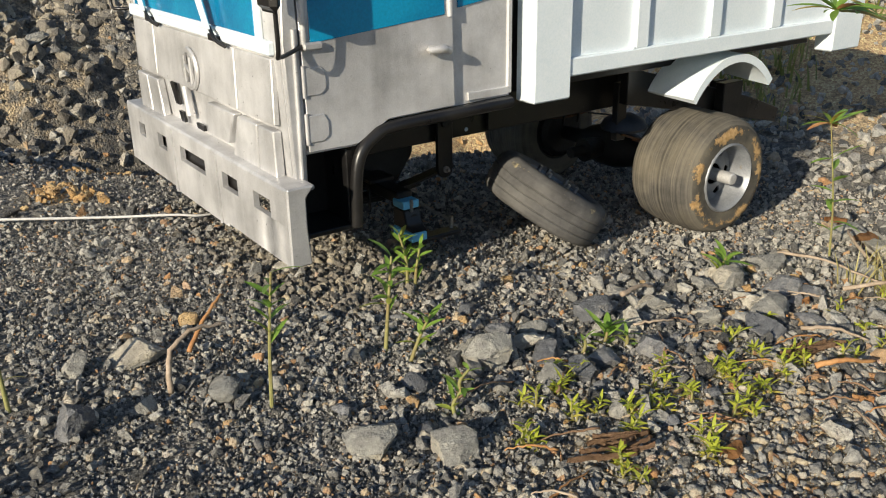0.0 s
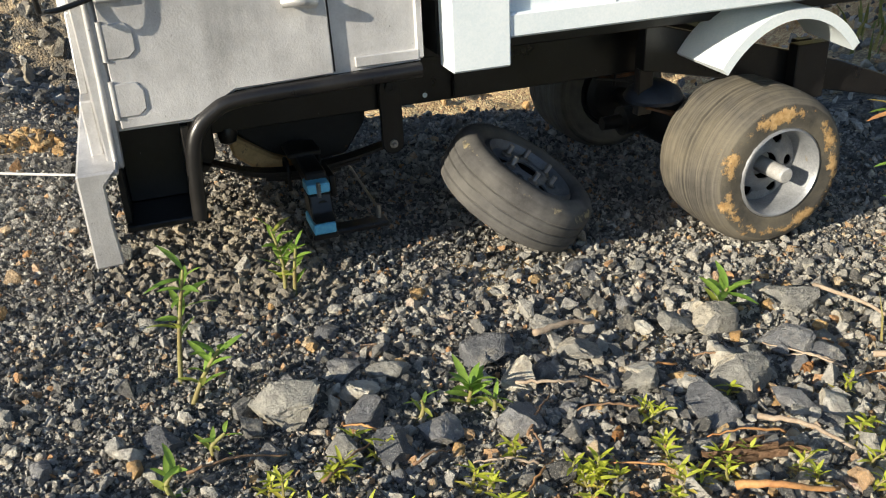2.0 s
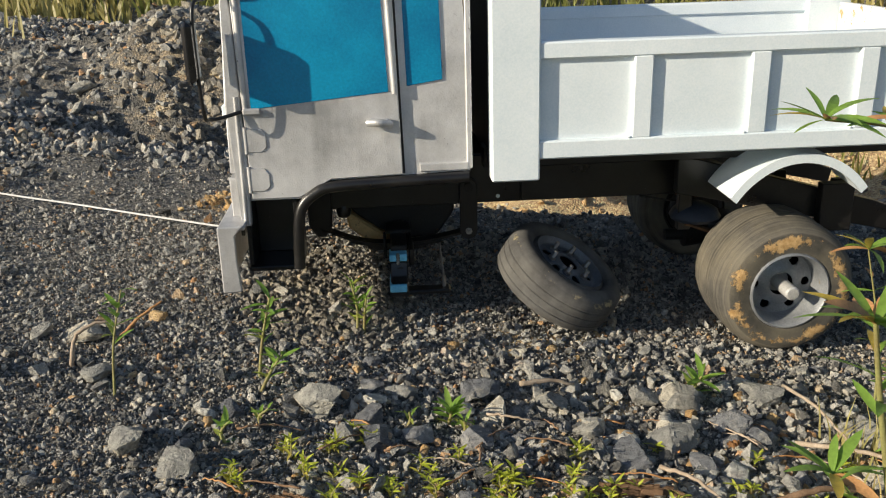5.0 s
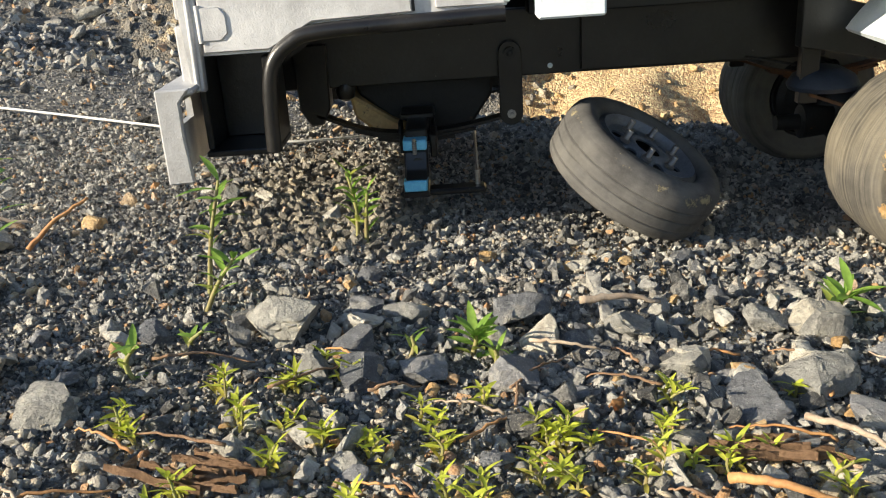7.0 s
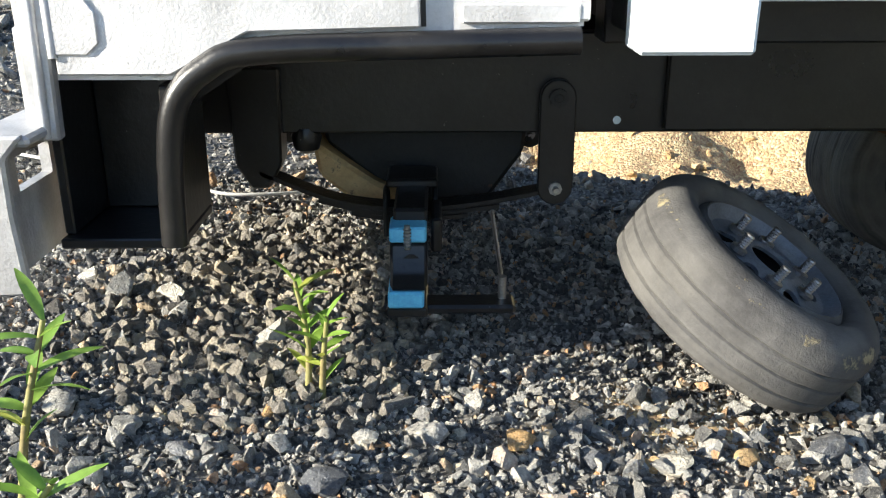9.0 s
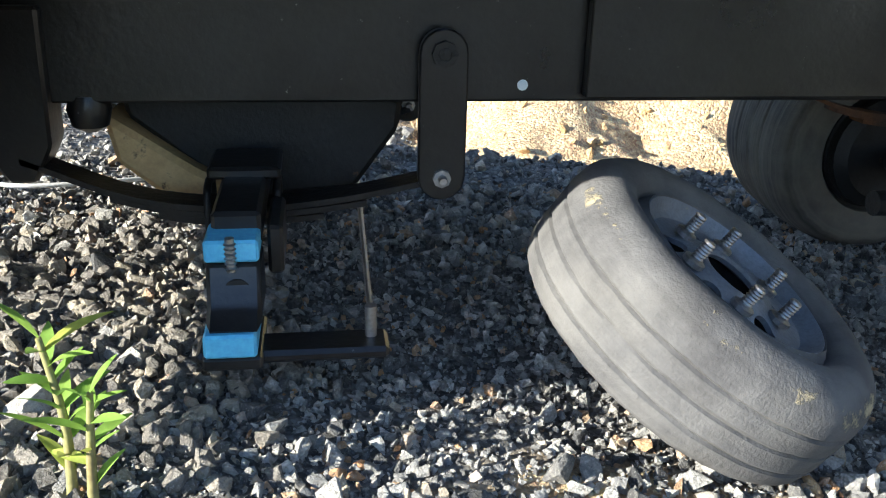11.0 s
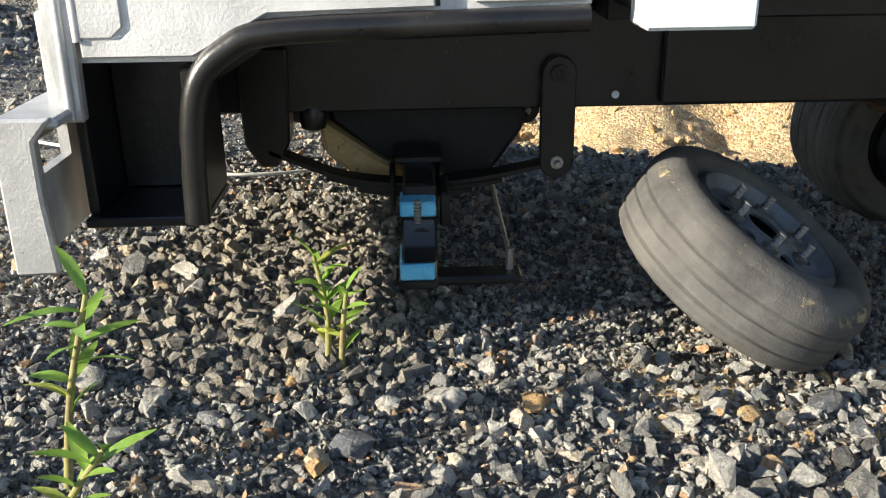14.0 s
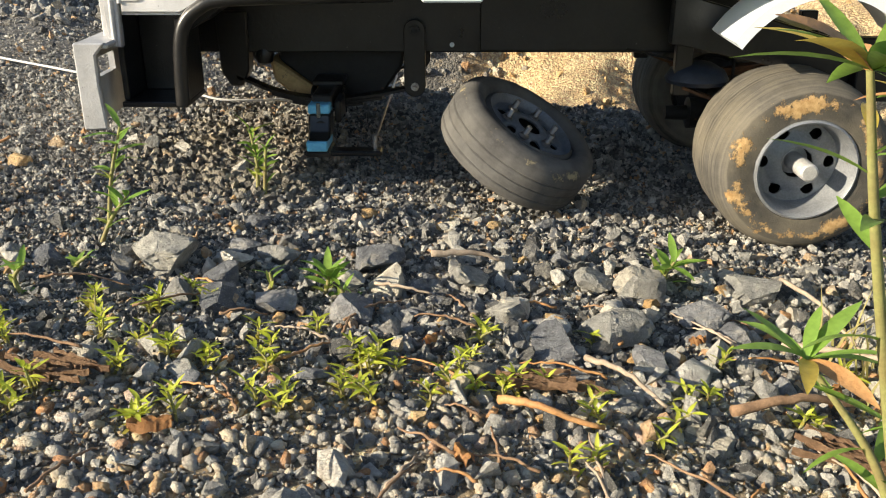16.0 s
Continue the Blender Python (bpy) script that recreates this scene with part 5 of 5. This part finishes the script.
def grass(name, count, area, height, label, mat=GRASS, keep=None, seed=3, width=0.004):
    """Grass blades strewn over the far slope, in one mesh."""
    rng = np.random.default_rng(seed)
    v, f = [], []
    for _ in range(count):
        x, y = rng.uniform(area[0], area[1]), rng.uniform(area[2], area[3])
        if keep and rng.random() > keep(x, y):
            continue
        z = ground_z(x, y)
        h, a = height * rng.uniform(0.4, 1.2), rng.uniform(0, 6.28)
        dx, dy, b = math.cos(a) * width, math.sin(a) * width, rng.normal(0, h * 0.3, 2)
        n = len(v)
        v += [(x - dx, y - dy, z - 0.005), (x + dx, y + dy, z - 0.005), (x + dx * 0.7 + b[0] * 0.4, y + dy * 0.7 + b[1] * 0.4, z + h * 0.55), (x - dx * 0.7 + b[0] * 0.4, y - dy * 0.7 + b[1] * 0.4, z + h * 0.55), (x + b[0], y + b[1], z + h)]
        f += [(n, n + 1, n + 2, n + 3), (n + 3, n + 2, n + 4)]
    me = bpy.data.meshes.new(name)
    me.from_pydata(v, [], f)
    me.materials.append(mat)
    return tagged(new(name, me), label, "grass", kind="stuff")


def patchy(x, y):
    return step(-0.15, 0.25, noise.noise(Vector((x * 1.6, y * 1.6, 3.3))))


grass("far_grass", 60000, (-2.4, 3.2, 2.2, 4.2), 0.06, "dry yellow-green grass on the slope behind", keep=patchy, width=0.006)
grass("green_grass", 26000, (-2.4, 3.2, 2.3, 4.5), 0.085, "green grass on the slope behind", OLIVE, lambda x, y: 1 - patchy(x, y), 4, 0.006)
grass("bank_grass", 900, (-1.1, 0.0, 1.75, 2.5), 0.13, "tufts of dry grass on the bank", keep=lambda x, y: step(0.15, 0.4, noise.noise(Vector((x * 3, y * 3, 7)))), seed=5, width=0.003)
grass("dry_stalks", 1500, (0.62, 0.80, 0.20, 0.36), 0.035, "dry grass stalks among the weeds", keep=lambda x, y: lump(x, y, 0.70, 0.29, 0.07, 0.05, 1.0), seed=12, width=0.0008)
grass("tail_grass", 2200, (1.05, 1.75, 0.62, 1.3), 0.04, "green and yellow grass behind the tail", OLIVE, lambda x, y: step(-0.1, 0.3, noise.noise(Vector((x * 4, y * 4, 9)))), 14, 0.0025)
grass("side_shrubs", 6000, (1.25, 2.6, 0.3, 2.0), 0.12, "green weeds beyond the sandy heap", OLIVE, lambda x, y: step(0.0, 0.35, noise.noise(Vector((x * 2.2, y * 2.2, 11)))), 6, 0.006)


# ---- cord, twigs, bark, dead leaves ----
cord = smooth_path([(x, y, ground_z(x, y) + h) for x, y, h in ((-0.7, 1.0, 0.008), (-0.3, 0.87, 0.008), (-0.084, 0.800, 0.008), (0.0, 0.775, 0.007), (0.09, 0.745, 0.008), (0.165, 0.728, 0.008), (0.21, 0.714, 0.008), (0.235, 0.708, 0.007), (0.262, 0.716, 0.007), (0.30, 0.74, 0.007))], 10)
solid("pull_cord", tube(cord, 0.0011, 8), CORD, "thin white cord lying across the gravel", "cord", smooth=180)


def twig(pts, r, mat=TWIG, label="dry brown twig on the gravel"):
    p = smooth_path([(x, y, ground_z(x, y) + h) for x, y, h in pts], 6)
    p = [q + Vector((prng.uniform(-1, 1), prng.uniform(-1, 1), prng.uniform(-1, 1))) * 0.0006 for q in p]
    return solid("twig", tube(p, [r * (1.1 - 0.6 * i / len(p)) for i in range(len(p))], 6), mat, label, "twig", "dry twigs", smooth=180)


twig([(0.624, 0.405, 0.014), (0.63, 0.365, 0.018), (0.636, 0.32, 0.012)], 0.0013, TWIG, "pale bare twig on the gravel")
twig([(0.428, 0.397, 0.012), (0.45, 0.402, 0.014), (0.468, 0.404, 0.010)], 0.0018)
twig([(0.50, 0.30, 0.010), (0.515, 0.285, 0.013), (0.53, 0.268, 0.008)], 0.0014)
twig([(0.555, 0.262, 0.012), (0.585, 0.268, 0.017), (0.615, 0.275, 0.012)], 0.0022, BARK)
twig([(0.60, 0.33, 0.01), (0.64, 0.30, 0.02), (0.68, 0.27, 0.012)], 0.0016)
twig([(0.46, 0.262, 0.008), (0.475, 0.252, 0.012), (0.50, 0.246, 0.008)], 0.0018, DEADLEAF, "reddish dry twig on the gravel")
twig([(0.112, 0.424, 0.0), (0.115, 0.43, 0.02), (0.13, 0.435, 0.03), (0.152, 0.44, 0.028)], 0.0016)
twig([(0.135, 0.46, 0.005), (0.15, 0.47, 0.02), (0.165, 0.48, 0.03)], 0.0014, DEADLEAF, "reddish dry twig on the gravel")
twig([(0.40, 0.36, 0.01), (0.415, 0.352, 0.012), (0.43, 0.35, 0.01)], 0.001)
twig([(0.69, 0.36, 0.01), (0.72, 0.40, 0.02), (0.76, 0.42, 0.012)], 0.0014)
for k in range(85):
    x, y, a, l = prng.uniform(0.22, 0.8), 0.19 + 0.17 * prng.random() ** 1.4, prng.uniform(0, 3.14), prng.uniform(0.008, 0.022)
    twig([(x - l * math.cos(a), y - l * math.sin(a), 0.006), (x, y, 0.008), (x + l * math.cos(a), y + l * math.sin(a), 0.005)], 0.0007, prng.choice((TWIG, TWIG, BARK, BARK, DEADLEAF)), "short dry stalk among the pebbles")


def bark(x, y, l, w, az, mat=BARK):
    l, w = l * 0.72, w * (0.55 if mat is BARK else 0.8)
    b = bmesh.new()
    m = Matrix.Translation((x, y, ground_z(x, y) + 0.006)) @ Matrix.Rotation(az, 4, "Z") @ Matrix.Rotation(prng.uniform(-0.12, 0.12), 4, "Y")
    n = 9
    rows = [[b.verts.new(m @ Vector((l * (i / n - 0.5), w * s * (0.35 + 0.65 * math.sin(math.pi * (i + 0.6) / (n + 1.2))) + prng.uniform(-0.0006, 0.0006), 0.0025 * (1 - s * s * 4) * 1.2 + prng.uniform(-0.0008, 0.0008)))) for s in (-0.5, -0.2, 0.2, 0.5)] for i in range(n + 1)]
    for p, q in zip(rows, rows[1:]):
        for k in range(3):
            b.faces.new((p[k], p[k + 1], q[k + 1], q[k]))
    bmesh.ops.solidify(b, geom=b.faces[:], thickness=0.0009)
    return solid("bark_strip" if mat is BARK else "dead_leaf", b, mat, "curled strip of dry brown bark" if mat is BARK else "curled orange-brown dead leaf", "bark" if mat is BARK else "leaf", "dry litter", smooth=40)


for x, y, az in ((0.482, 0.283, -0.15), (0.275, 0.258, -0.2), (0.60, 0.246, -0.6), (0.665, 0.302, 0.4), (0.70, 0.306, -0.5)):
    for _ in range(7):
        bark(x + prng.uniform(-0.014, 0.014), y + prng.uniform(-0.008, 0.008), prng.uniform(0.025, 0.055), prng.uniform(0.003, 0.0065), az + prng.uniform(-0.35, 0.35))
for a in ((0.763, 0.407, 0.050, 0.030, 0.3), (0.745, 0.30, 0.045, 0.016, 0.8), (0.43, 0.31, 0.014, 0.007, 1.0), (0.33, 0.225, 0.022, 0.012, 0.2), (0.445, 0.222, 0.016, 0.008, 2.0), (0.61, 0.29, 0.022, 0.010, 1.2), (0.56, 0.335, 0.012, 0.007, 0.3), (0.80, 0.46, 0.03, 0.02, 1.9)):
    bark(*a, DEADLEAF)
